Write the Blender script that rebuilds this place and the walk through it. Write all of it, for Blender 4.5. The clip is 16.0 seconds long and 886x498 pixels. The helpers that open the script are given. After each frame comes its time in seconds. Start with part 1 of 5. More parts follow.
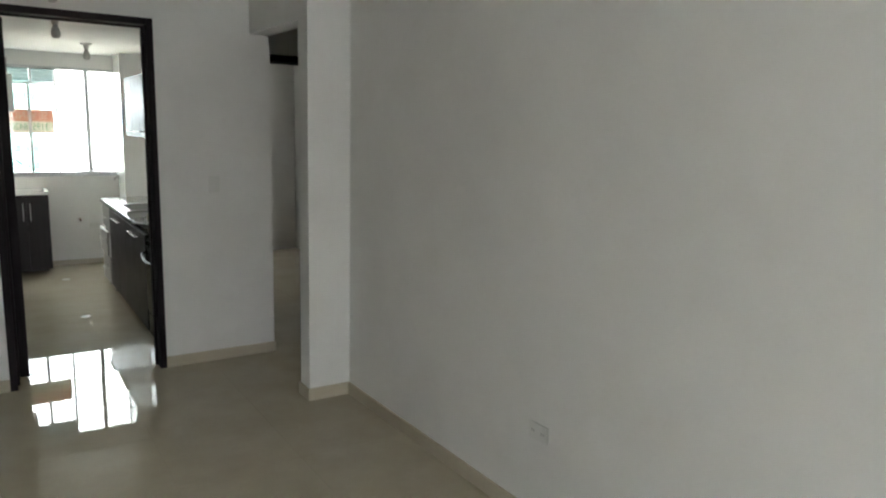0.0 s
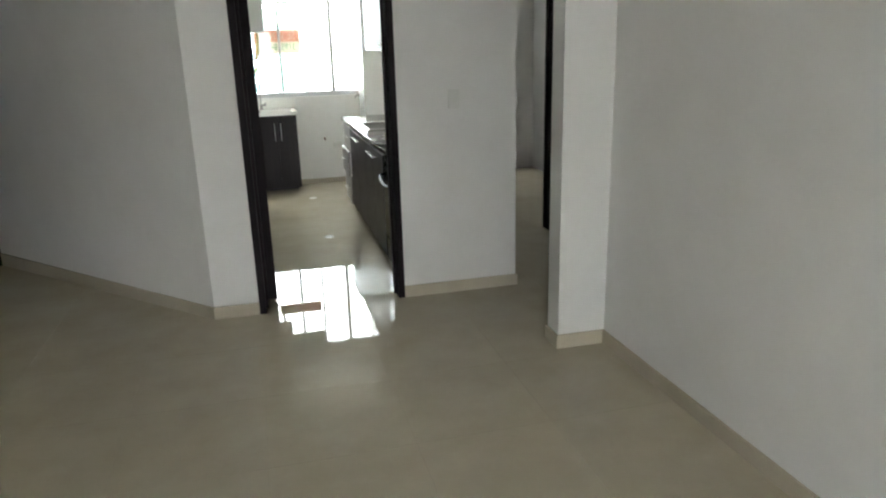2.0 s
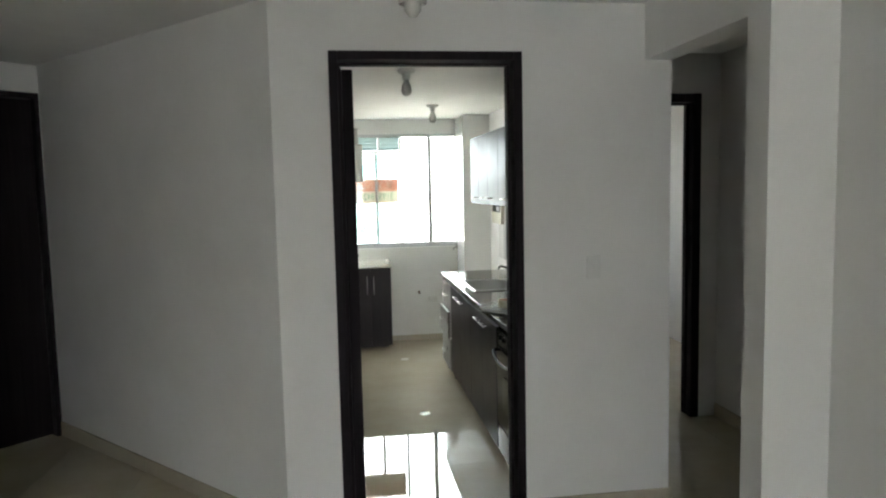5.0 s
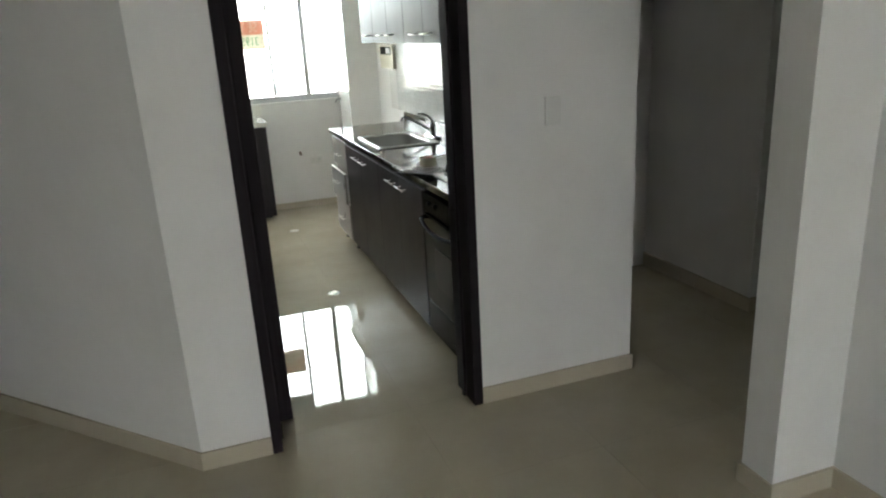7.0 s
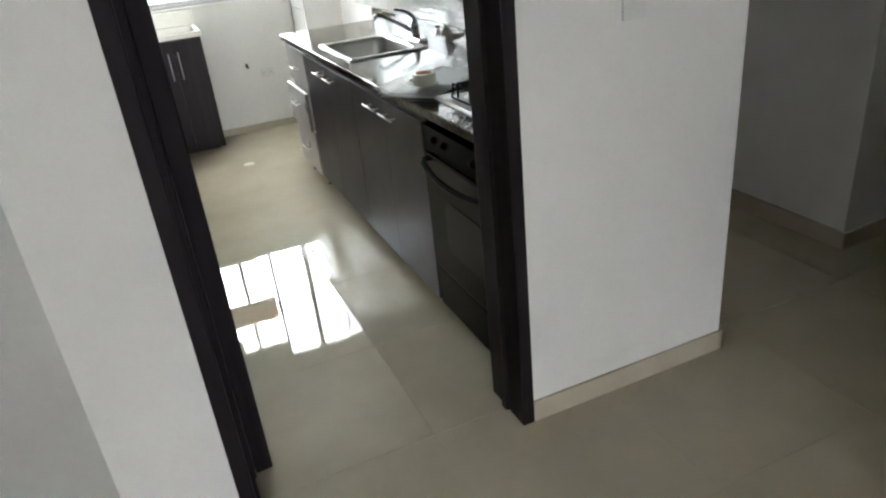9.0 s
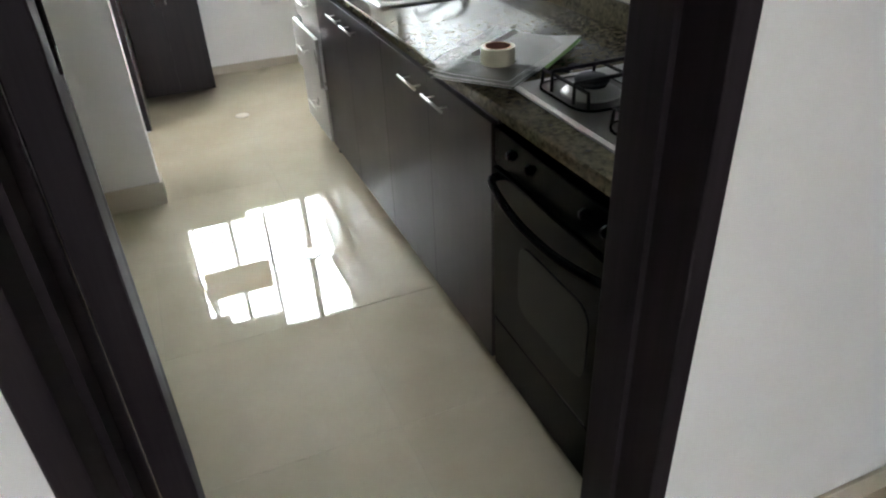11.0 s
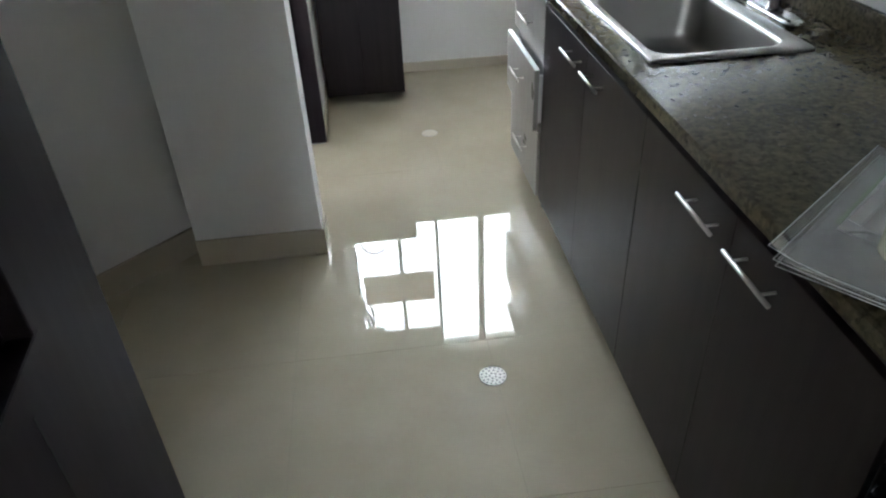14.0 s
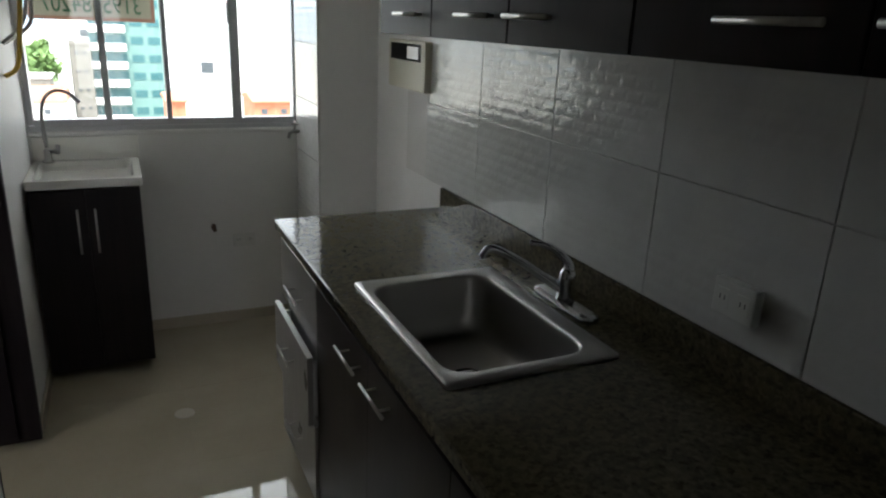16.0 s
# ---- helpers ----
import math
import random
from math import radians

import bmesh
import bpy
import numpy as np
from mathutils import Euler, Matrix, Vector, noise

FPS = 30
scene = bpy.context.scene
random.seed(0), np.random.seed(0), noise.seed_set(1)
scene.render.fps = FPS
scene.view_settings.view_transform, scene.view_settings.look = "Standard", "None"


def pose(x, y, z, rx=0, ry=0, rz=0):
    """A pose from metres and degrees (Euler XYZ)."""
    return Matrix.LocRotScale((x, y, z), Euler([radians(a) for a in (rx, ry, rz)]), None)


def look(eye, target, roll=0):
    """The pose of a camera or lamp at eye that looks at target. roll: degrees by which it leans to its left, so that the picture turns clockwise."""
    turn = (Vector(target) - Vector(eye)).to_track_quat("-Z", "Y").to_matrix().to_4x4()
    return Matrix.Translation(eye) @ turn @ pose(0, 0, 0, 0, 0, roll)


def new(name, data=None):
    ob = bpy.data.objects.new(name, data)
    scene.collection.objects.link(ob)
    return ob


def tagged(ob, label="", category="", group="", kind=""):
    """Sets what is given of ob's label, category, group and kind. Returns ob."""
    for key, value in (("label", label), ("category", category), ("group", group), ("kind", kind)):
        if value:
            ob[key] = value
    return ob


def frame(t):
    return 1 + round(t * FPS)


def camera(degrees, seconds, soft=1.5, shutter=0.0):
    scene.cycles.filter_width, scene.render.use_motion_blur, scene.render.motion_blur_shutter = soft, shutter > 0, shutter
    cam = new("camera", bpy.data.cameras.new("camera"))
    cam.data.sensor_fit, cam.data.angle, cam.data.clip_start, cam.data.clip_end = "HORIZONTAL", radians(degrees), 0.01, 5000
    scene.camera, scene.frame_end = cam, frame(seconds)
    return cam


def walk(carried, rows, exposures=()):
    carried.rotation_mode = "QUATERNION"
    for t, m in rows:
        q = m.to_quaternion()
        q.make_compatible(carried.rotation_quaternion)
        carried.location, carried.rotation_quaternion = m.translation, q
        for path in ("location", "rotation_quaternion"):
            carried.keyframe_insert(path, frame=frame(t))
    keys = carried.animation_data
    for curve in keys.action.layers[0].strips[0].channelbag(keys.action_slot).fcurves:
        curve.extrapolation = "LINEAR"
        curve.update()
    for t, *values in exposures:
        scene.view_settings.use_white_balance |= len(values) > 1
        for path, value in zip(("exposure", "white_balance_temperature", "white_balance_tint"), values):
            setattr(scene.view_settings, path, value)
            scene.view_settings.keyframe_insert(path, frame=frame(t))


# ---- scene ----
cam = camera(64.9, 16.0, soft=2.2)
PATH = [
    (0, (0.044, -0.341, 1.665), (1.124, 1.308, 1.323), 1.5),
    (0.5, (0.152, -0.22, 1.647), (1.033, 1.534, 1.259), 0.3),
    (1, (0.193, -0.107, 1.623), (0.943, 1.678, 1.123), -0.4),
    (1.5, (0.194, 0.08, 1.585), (0.781, 1.883, 0.948), -0.2),
    (2, (0.177, 0.322, 1.593), (0.65, 2.178, 1.018), -1.6),
    (2.5, (0.132, 0.465, 1.592), (0.489, 2.338, 0.988), -0.4),
    (3, (0.165, 0.642, 1.65), (0.367, 2.587, 1.228), -1.7),
    (3.5, (0.175, 0.772, 1.669), (0.307, 2.759, 1.483), -0.5),
    (5.8, (0.086, 1.462, 1.662), (0.433, 3.423, 1.478), -1.2),
    (6, (0.117, 1.533, 1.657), (0.447, 3.484, 1.365), -0.3),
    (6.5, (0.044, 1.729, 1.615), (0.457, 3.627, 1.138), -2.1),
    (7, (-0.045, 1.965, 1.591), (0.579, 3.767, 0.986), -3.2),
    (7.5, (-0.048, 2.181, 1.547), (0.624, 3.916, 0.812), -3.7),
    (8, (0.005, 2.46, 1.528), (0.663, 4.173, 0.732), -6.3),
    (10.5, (0.251, 3.608, 1.475), (0.895, 5.196, 0.443), -4.9),
    (11, (0.293, 3.84, 1.466), (0.91, 5.414, 0.398), -2.7),
    (11.5, (0.305, 4.002, 1.468), (0.851, 5.555, 0.331), -3.0),
    (12, (0.365, 4.187, 1.455), (0.709, 5.776, 0.289), -3.3),
    (12.5, (0.401, 4.336, 1.451), (0.564, 5.959, 0.294), -2.0),
    (13, (0.396, 4.482, 1.444), (0.46, 6.099, 0.269), -2.8),
    (13.5, (0.398, 4.673, 1.457), (0.44, 6.294, 0.285), -2.5),
    (14, (0.389, 4.766, 1.474), (0.55, 6.404, 0.337), -2.7),
    (14.5, (0.402, 4.885, 1.491), (0.641, 6.547, 0.405), -0.6),
    (15, (0.465, 5.028, 1.531), (0.748, 6.806, 0.661), -1.8),
    (15.5, (0.51, 5.122, 1.531), (1.044, 6.882, 0.747), 2.3),
    (16, (0.538, 5.244, 1.549), (1.344, 6.967, 0.931), 2.5),
]
EXPOSURES = [(0, 2.82, 6450, 6), (1, 2.74, 6400, 6), (2, 3.32, 6450, 6), (2.5, 3.05, 6350, 6), (3.5, 3.08, 6400, 6), (6.5, 3.0, 6450, 6), (7, 3.1, 6450, 6), (7.5, 3.52, 6450, 6), (8, 3.74, 6400, 7), (10.5, 3.76, 6250, 11), (11, 3.95, 6250, 11), (12, 3.72, 5850, 14), (12.5, 3.68, 5850, 12), (13, 3.63, 5850, 10), (13.5, 3.62, 5850, 10), (14, 3.42, 5900, 10), (14.5, 3.27, 6000, 10), (15, 2.92, 6100, 10), (15.5, 1.74, 6200, 10), (16, 1.06, 6300, 10)]
walk(cam, [(t, look(eye, target, roll)) for t, eye, target, roll in PATH], EXPOSURES)

# ---- sky, light ----
world = bpy.data.worlds.new("world")
scene.world = world
world.use_nodes = True
wn, wl = world.node_tree.nodes, world.node_tree.links
SUN_EL, SUN_ROT = radians(60), radians(205)
sky = wn.new("ShaderNodeTexSky")
sky.sky_type, sky.sun_disc, sky.sun_elevation, sky.sun_rotation = "NISHITA", False, SUN_EL, SUN_ROT
sky.air_density, sky.dust_density, sky.ozone_density, sky.altitude = 1.0, 6.0, 0.6, 1500
haze = wn.new("ShaderNodeMix")
haze.data_type = "RGBA"
# broken cloud: the blue shows through a little
gaps, gap_range = wn.new("ShaderNodeTexNoise"), wn.new("ShaderNodeMapRange")
gaps.inputs["Scale"].default_value, gaps.inputs["Detail"].default_value = 3.2, 5
for key, v in zip(("From Min", "From Max", "To Min", "To Max"), (0.42, 0.56, 0.55, 0.85)):
    gap_range.inputs[key].default_value = v
wl.new(gaps.outputs["Fac"], gap_range.inputs["Value"])
wl.new(gap_range.outputs[0], haze.inputs["Factor"])
# bright overcast cloud, twice as bright overhead as at the horizon
tc, sz, cloud = wn.new("ShaderNodeTexCoord"), wn.new("ShaderNodeSeparateXYZ"), wn.new("ShaderNodeValToRGB")
wl.new(tc.outputs["Generated"], sz.inputs[0])
wl.new(sz.outputs["Z"], cloud.inputs[0])
cloud.color_ramp.elements[0].color, cloud.color_ramp.elements[1].color = (0.32, 0.323, 0.33, 1), (0.78, 0.786, 0.796, 1)
cloud.color_ramp.elements[1].position = 0.9
lift = wn.new("ShaderNodeVectorMath")
lift.operation = "SCALE"
lift.inputs["Scale"].default_value = 48.0
wl.new(cloud.outputs[0], lift.inputs[0])
wl.new(lift.outputs[0], haze.inputs["B"])
wl.new(sky.outputs[0], haze.inputs["A"])
bg = wn["Background"]
bg.inputs["Strength"].default_value = 0.15
wl.new(haze.outputs["Result"], bg.inputs["Color"])

sun = new("sun", bpy.data.lights.new("sun", "SUN"))
sun.data.energy, sun.data.angle, sun.data.color = 5.0, radians(1.5), (1.0, 0.95, 0.88)
# the sun stands high behind the balcony side
az = SUN_ROT
way = Vector((math.sin(az) * math.cos(SUN_EL), math.cos(az) * math.cos(SUN_EL), math.sin(SUN_EL)))
sun.matrix_world = look(way * 50, (0, 0, 0))


# ---- materials ----
def mat(name, base=(0.8, 0.8, 0.8), rough=0.5, metal=0.0, spec=0.5, coat=0.0):
    m = bpy.data.materials.new(name)
    m.use_nodes = True
    b = m.node_tree.nodes["Principled BSDF"]
    b.inputs["Base Color"].default_value = (*base, 1)
    b.inputs["Roughness"].default_value = rough
    b.inputs["Metallic"].default_value = metal
    b.inputs["Specular IOR Level"].default_value = spec
    b.inputs["Coat Weight"].default_value = coat
    return m, m.node_tree.nodes, m.node_tree.links, b


def coords(n, l, scale=(1, 1, 1)):
    g = n.new("ShaderNodeNewGeometry")
    mp = n.new("ShaderNodeMapping")
    mp.inputs["Scale"].default_value = scale
    l.new(g.outputs["Position"], mp.inputs["Vector"])
    return mp.outputs[0]


def noise_tex(n, l, vec, scale, detail=4, rough=0.55):
    t = n.new("ShaderNodeTexNoise")
    t.inputs["Scale"].default_value, t.inputs["Detail"].default_value, t.inputs["Roughness"].default_value = scale, detail, rough
    l.new(vec, t.inputs["Vector"])
    return t.outputs["Fac"]


def ramp(n, l, fac, stops):
    r = n.new("ShaderNodeValToRGB")
    while len(r.color_ramp.elements) < len(stops):
        r.color_ramp.elements.new(0.5)
    for e, (p, c) in zip(r.color_ramp.elements, stops):
        e.position, e.color = p, (*c, 1)
    l.new(fac, r.inputs[0])
    return r.outputs[0]


def bump(n, l, b, height, strength, dist):
    u = n.new("ShaderNodeBump")
    u.inputs["Strength"].default_value, u.inputs["Distance"].default_value = strength, dist
    l.new(height, u.inputs["Height"])
    l.new(u.outputs[0], b.inputs["Normal"])


def span(n, l, fac, lo, hi, a=0.0, z=1.0):
    r = n.new("ShaderNodeMapRange")
    for key, v in zip(("From Min", "From Max", "To Min", "To Max"), (a, z, lo, hi)):
        r.inputs[key].default_value = v
    l.new(fac, r.inputs["Value"])
    return r.outputs[0]


def painted(name, lo, hi, rough=0.55, grain=0.25):
    m, n, l, b = mat(name, hi, rough)
    v = coords(n, l)
    big = noise_tex(n, l, v, 1.3, 5, 0.6)
    l.new(ramp(n, l, big, [(0.3, lo), (0.62, hi)]), b.inputs["Base Color"])
    bump(n, l, b, noise_tex(n, l, v, 160, 3), grain, 0.0012)
    l.new(span(n, l, noise_tex(n, l, v, 6, 3), rough - 0.08, rough + 0.08), b.inputs["Roughness"])
    return m


M_WALL = painted("wall_paint", (0.72, 0.715, 0.69), (0.79, 0.785, 0.765))
M_CEIL = painted("ceiling_paint", (0.76, 0.755, 0.74), (0.82, 0.815, 0.8), 0.75)


def floor_material():
    m, n, l, b = mat("polished_porcelain", (0.42, 0.38, 0.3), 0.04)
    v = coords(n, l)
    info = n.new("ShaderNodeObjectInfo")
    base = ramp(n, l, noise_tex(n, l, v, 3.5, 6, 0.6), [(0.3, (0.44, 0.39, 0.29)), (0.7, (0.50, 0.45, 0.345))])
    mul = n.new("ShaderNodeHueSaturation")
    l.new(base, mul.inputs["Color"])
    l.new(span(n, l, info.outputs["Random"], 0.985, 1.015), mul.inputs["Value"])
    l.new(mul.outputs[0], b.inputs["Base Color"])
    l.new(span(n, l, noise_tex(n, l, v, 5, 5, 0.7), 0.008, 0.03, 0.35, 0.75), b.inputs["Roughness"])
    b.inputs["IOR"].default_value = 1.45
    bump(n, l, b, noise_tex(n, l, v, 2.2, 1), 0.008, 0.001)
    return m


M_FLOOR = floor_material()
M_GROUT, _, _, _ = mat("floor_joint_grout", (0.40, 0.36, 0.28), 0.8)
M_BASE = painted("skirting_tile", (0.47, 0.42, 0.32), (0.53, 0.48, 0.38), 0.22, 0.05)


def wood_dark(name, a, c, rough, axis=2, spec=0.5):
    m, n, l, b = mat(name, a, rough, spec=spec)
    s = [38, 38, 38]
    s[axis] = 1.6
    v = coords(n, l, tuple(s))
    g = noise_tex(n, l, v, 1.0, 6, 0.65)
    l.new(ramp(n, l, g, [(0.32, a), (0.68, c)]), b.inputs["Base Color"])
    bump(n, l, b, g, 0.12, 0.0006)
    l.new(span(n, l, noise_tex(n, l, coords(n, l), 4, 4), rough - 0.05, rough + 0.08), b.inputs["Roughness"])
    return m


M_DOOR = wood_dark("dark_stained_door_wood", (0.013, 0.0095, 0.0115), (0.022, 0.0165, 0.0195), 0.55, spec=0.10)
M_CAB = wood_dark("wenge_laminate", (0.0125, 0.0088, 0.0090), (0.022, 0.0155, 0.0155), 0.34, spec=0.16)
M_CABL = wood_dark("pale_grey_laminate", (0.26, 0.25, 0.23), (0.32, 0.305, 0.28), 0.28)
M_EDGE, _, _, _ = mat("white_edge_band", (0.72, 0.72, 0.70), 0.4)
M_KICK, _, _, _ = mat("dark_plinth_board", (0.02, 0.017, 0.017), 0.5)


def granite():
    m, n, l, b = mat("speckled_granite", (0.164, 0.148, 0.115), 0.10, spec=0.22)
    v = coords(n, l)
    vo = n.new("ShaderNodeTexVoronoi")
    vo.inputs["Scale"].default_value = 105
    l.new(v, vo.inputs["Vector"])
    sep = n.new("ShaderNodeSeparateColor")
    l.new(vo.outputs["Color"], sep.inputs[0])
    speck = ramp(n, l, sep.outputs[0], [(0.0, (0.030, 0.026, 0.016)), (0.28, (0.066, 0.057, 0.035)), (0.55, (0.098, 0.086, 0.053)), (0.88, (0.140, 0.124, 0.080))])
    cloud = ramp(n, l, noise_tex(n, l, v, 62, 4, 0.62), [(0.38, (0.036, 0.031, 0.019)), (0.48, (0.088, 0.076, 0.047)), (0.64, (0.132, 0.114, 0.073))])
    mx = n.new("ShaderNodeMix")
    mx.data_type = "RGBA"
    mx.inputs["Factor"].default_value = 0.5
    l.new(speck, mx.inputs["A"])
    l.new(cloud, mx.inputs["B"])
    l.new(mx.outputs["Result"], b.inputs["Base Color"])
    l.new(span(n, l, noise_tex(n, l, v, 7, 2), 0.09, 0.11), b.inputs["Roughness"])
    return m


M_GRANITE = granite()


def steel(name, rough, base=(0.62, 0.61, 0.59), axis=1):
    m, n, l, b = mat(name, base, rough, 1.0)
    s = [220, 220, 220]
    s[axis] = 5
    g = noise_tex(n, l, coords(n, l, tuple(s)), 1.0, 3)
    l.new(span(n, l, g, rough - 0.06, rough + 0.1), b.inputs["Roughness"])
    bump(n, l, b, g, 0.05, 0.0003)
    return m


M_STEEL = steel("brushed_stainless_steel", 0.30, (0.38, 0.37, 0.36))
M_BOWL = steel("satin_sink_steel", 0.34, (0.38, 0.37, 0.35), 2)
M_HANDLE = steel("satin_nickel_handle", 0.30, (0.50, 0.49, 0.47))
M_CHROME, _, _, _ = mat("chrome", (0.56, 0.56, 0.57), 0.20, 1.0)
M_TILE, _n, _l, _b = mat("embossed_white_wall_tile", (0.66, 0.66, 0.63), 0.10)


def tile_relief(n, l, b):
    g = n.new("ShaderNodeNewGeometry")
    sep, com = n.new("ShaderNodeSeparateXYZ"), n.new("ShaderNodeCombineXYZ")
    l.new(g.outputs["Position"], sep.inputs[0])
    l.new(sep.outputs["Y"], com.inputs["X"])
    l.new(sep.outputs["Z"], com.inputs["Y"])
    wob = n.new("ShaderNodeTexNoise")
    wob.inputs["Scale"].default_value = 9
    l.new(com.outputs[0], wob.inputs["Vector"])
    mad = n.new("ShaderNodeVectorMath")
    mad.operation = "MULTIPLY_ADD"
    l.new(wob.outputs["Color"], mad.inputs[0])
    mad.inputs[1].default_value = (0.016, 0.006, 0)
    l.new(com.outputs[0], mad.inputs[2])
    split = n.new("ShaderNodeSeparateXYZ")
    l.new(mad.outputs[0], split.inputs[0])

    def math_node(op, a, b=None):
        k = n.new("ShaderNodeMath")
        k.operation = op
        for i, q in enumerate((a, b)):
            if isinstance(q, float):
                k.inputs[i].default_value = q
            elif q is not None:
                l.new(q, k.inputs[i])
        return k.outputs[0]

    # low staggered swellings under a relief of small offset cells
    across = math_node("COSINE", math_node("MULTIPLY", split.outputs["X"], 2 * math.pi / 0.12))
    up = math_node("COSINE", math_node("MULTIPLY", split.outputs["Y"], 2 * math.pi / 0.066))
    swell = math_node("MULTIPLY", across, up)
    br = n.new("ShaderNodeTexBrick")
    br.inputs["Scale"].default_value = 1.0
    br.inputs["Brick Width"].default_value, br.inputs["Row Height"].default_value = 0.06, 0.033
    br.inputs["Mortar Size"].default_value, br.inputs["Mortar Smooth"].default_value = 0.014, 1.0
    for key, q in (("Color1", 1.0), ("Color2", 0.9), ("Mortar", 0.2)):
        br.inputs[key].default_value = (q, q, q, 1)
    l.new(mad.outputs[0], br.inputs["Vector"])
    cells = n.new("ShaderNodeSeparateColor")
    l.new(br.outputs["Color"], cells.inputs[0])
    bump(n, l, b, math_node("ADD", math_node("MULTIPLY", swell, 0.25), math_node("MULTIPLY", cells.outputs[0], 0.8)), 0.85, 0.0010)
    v = coords(n, l)
    l.new(ramp(n, l, noise_tex(n, l, v, 9, 4), [(0.3, (0.62, 0.62, 0.595)), (0.7, (0.69, 0.69, 0.665))]), b.inputs["Base Color"])


tile_relief(_n, _l, _b)
M_TGROUT, _, _, _ = mat("wall_tile_grout", (0.62, 0.61, 0.58), 0.9)
M_ALU, _, _, _ = mat("white_aluminium", (0.52, 0.53, 0.54), 0.35, 0.0)
M_PVC, _, _, _ = mat("white_plastic", (0.70, 0.70, 0.67), 0.35)
M_BEIGE, _, _, _ = mat("beige_plastic", (0.55, 0.52, 0.40), 0.4)
M_CERAM, _, _, _ = mat("glazed_white_ceramic", (0.78, 0.77, 0.72), 0.12)
M_DULL = steel("dull_worn_steel", 0.45, (0.30, 0.29, 0.27))
M_CAP, _, _, _ = mat("worn_white_cap", (0.54, 0.50, 0.42), 0.4)
M_BLACK, _, _, _ = mat("black_enamel", (0.0016, 0.0016, 0.0018), 0.22, spec=0.08)
M_BGLASS, _, _, _ = mat("black_oven_glass", (0.003, 0.003, 0.0035), 0.10, spec=0.22)
M_OVWIN, _, _, _ = mat("smoked_oven_window", (0.012, 0.012, 0.011), 0.14, spec=0.25)
for _m in (M_BLACK, M_BGLASS):
    _m.node_tree.nodes["Principled BSDF"].inputs["IOR"].default_value = 1.22
M_OVWIN.node_tree.nodes["Principled BSDF"].inputs["IOR"].default_value = 1.32
M_IRON, _, _, _ = mat("cast_iron_grate", (0.010, 0.010, 0.010), 0.5, spec=0.25)
# steel of the burner wells, darker than the tray's
M_WELL = steel("dark_well_steel", 0.30, (0.20, 0.19, 0.185))
M_DOME = steel("dull_burner_steel", 0.34, (0.40, 0.39, 0.375))
M_DARKHOLE, _, _, _ = mat("dark_recess", (0.01, 0.01, 0.01), 0.8)
M_RUST, _, _, _ = mat("rusty_pipe_stub", (0.12, 0.07, 0.045), 0.7)
M_PAPER, _, _, _ = mat("white_paper", (0.86, 0.86, 0.85), 0.5)
M_SLEEVE, _n, _l, _b = mat("clear_plastic_sleeve", (0.80, 0.81, 0.79), 0.22)
_b.inputs["Alpha"].default_value = 0.20
_b.inputs["Specular IOR Level"].default_value = 0.3
M_WELD, _, _, _ = mat("clear_plastic_weld", (0.66, 0.67, 0.66), 0.15)
M_OLDPAPER, _, _, _ = mat("grey_green_paper", (0.60, 0.62, 0.57), 0.55)
M_GREEN, _, _, _ = mat("green_folder_card", (0.22, 0.42, 0.10), 0.45)
M_TAPE, _, _, _ = mat("packing_tape", (0.62, 0.585, 0.43), 0.2)
M_CARD, _, _, _ = mat("tape_core_cardboard", (0.50, 0.24, 0.17), 0.8)
M_YELLOW, _, _, _ = mat("yellow_gas_hose", (0.62, 0.42, 0.06), 0.45)
M_BULB, _, _, _ = mat("opal_bulb_glass", (0.58, 0.57, 0.54), 0.2)


def glass(name, tint=(1, 1, 1)):
    m = bpy.data.materials.new(name)
    m.use_nodes = True
    n, l = m.node_tree.nodes, m.node_tree.links
    n.remove(n["Principled BSDF"])
    tr, gl, fr, mx = n.new("ShaderNodeBsdfTransparent"), n.new("ShaderNodeBsdfGlossy"), n.new("ShaderNodeFresnel"), n.new("ShaderNodeMixShader")
    tr.inputs[0].default_value = (*tint, 1)
    gl.inputs["Roughness"].default_value = 0.01
    fr.inputs[0].default_value = 1.45
    l.new(fr.outputs[0], mx.inputs[0])
    l.new(tr.outputs[0], mx.inputs[1])
    l.new(gl.outputs[0], mx.inputs[2])
    l.new(mx.outputs[0], n["Material Output"].inputs[0])
    return m


def translucent(name, colour):
    m, n, l, b = mat(name, colour, 0.5)
    tl, mx = n.new("ShaderNodeBsdfTranslucent"), n.new("ShaderNodeMixShader")
    tl.inputs["Color"].default_value = (*colour, 1)
    mx.inputs[0].default_value = 0.45
    l.new(b.outputs[0], mx.inputs[1])
    l.new(tl.outputs[0], mx.inputs[2])
    l.new(mx.outputs[0], n["Material Output"].inputs[0])
    return m


M_SIGNRED = translucent("sign_orange_sheet", (0.46, 0.30, 0.24))
M_SIGNCREAM = translucent("sign_cream_paper", (0.50, 0.50, 0.43))
M_SIGNGREEN = translucent("sign_green_ink", (0.10, 0.26, 0.16))
M_GLASS = glass("clear_window_glass", (0.96, 0.98, 0.97))
M_LOUVRE = translucent("frosted_louvre_glass", (0.26, 0.34, 0.33))


# ---- building helpers ----
def part(name, bm, material, parent=None, label="", smooth=False):
    me = bpy.data.meshes.new(name)
    bm.to_mesh(me)
    bm.free()
    for mt in (material if isinstance(material, (list, tuple)) else [material]):
        me.materials.append(mt)
    if smooth:
        for p in me.polygons:
            p.use_smooth = True
    ob = new(name, me)
    if parent is not None:
        ob.parent = parent
        ob.matrix_parent_inverse = parent.matrix_world.inverted()
    if label:
        ob["label"] = label
    return ob


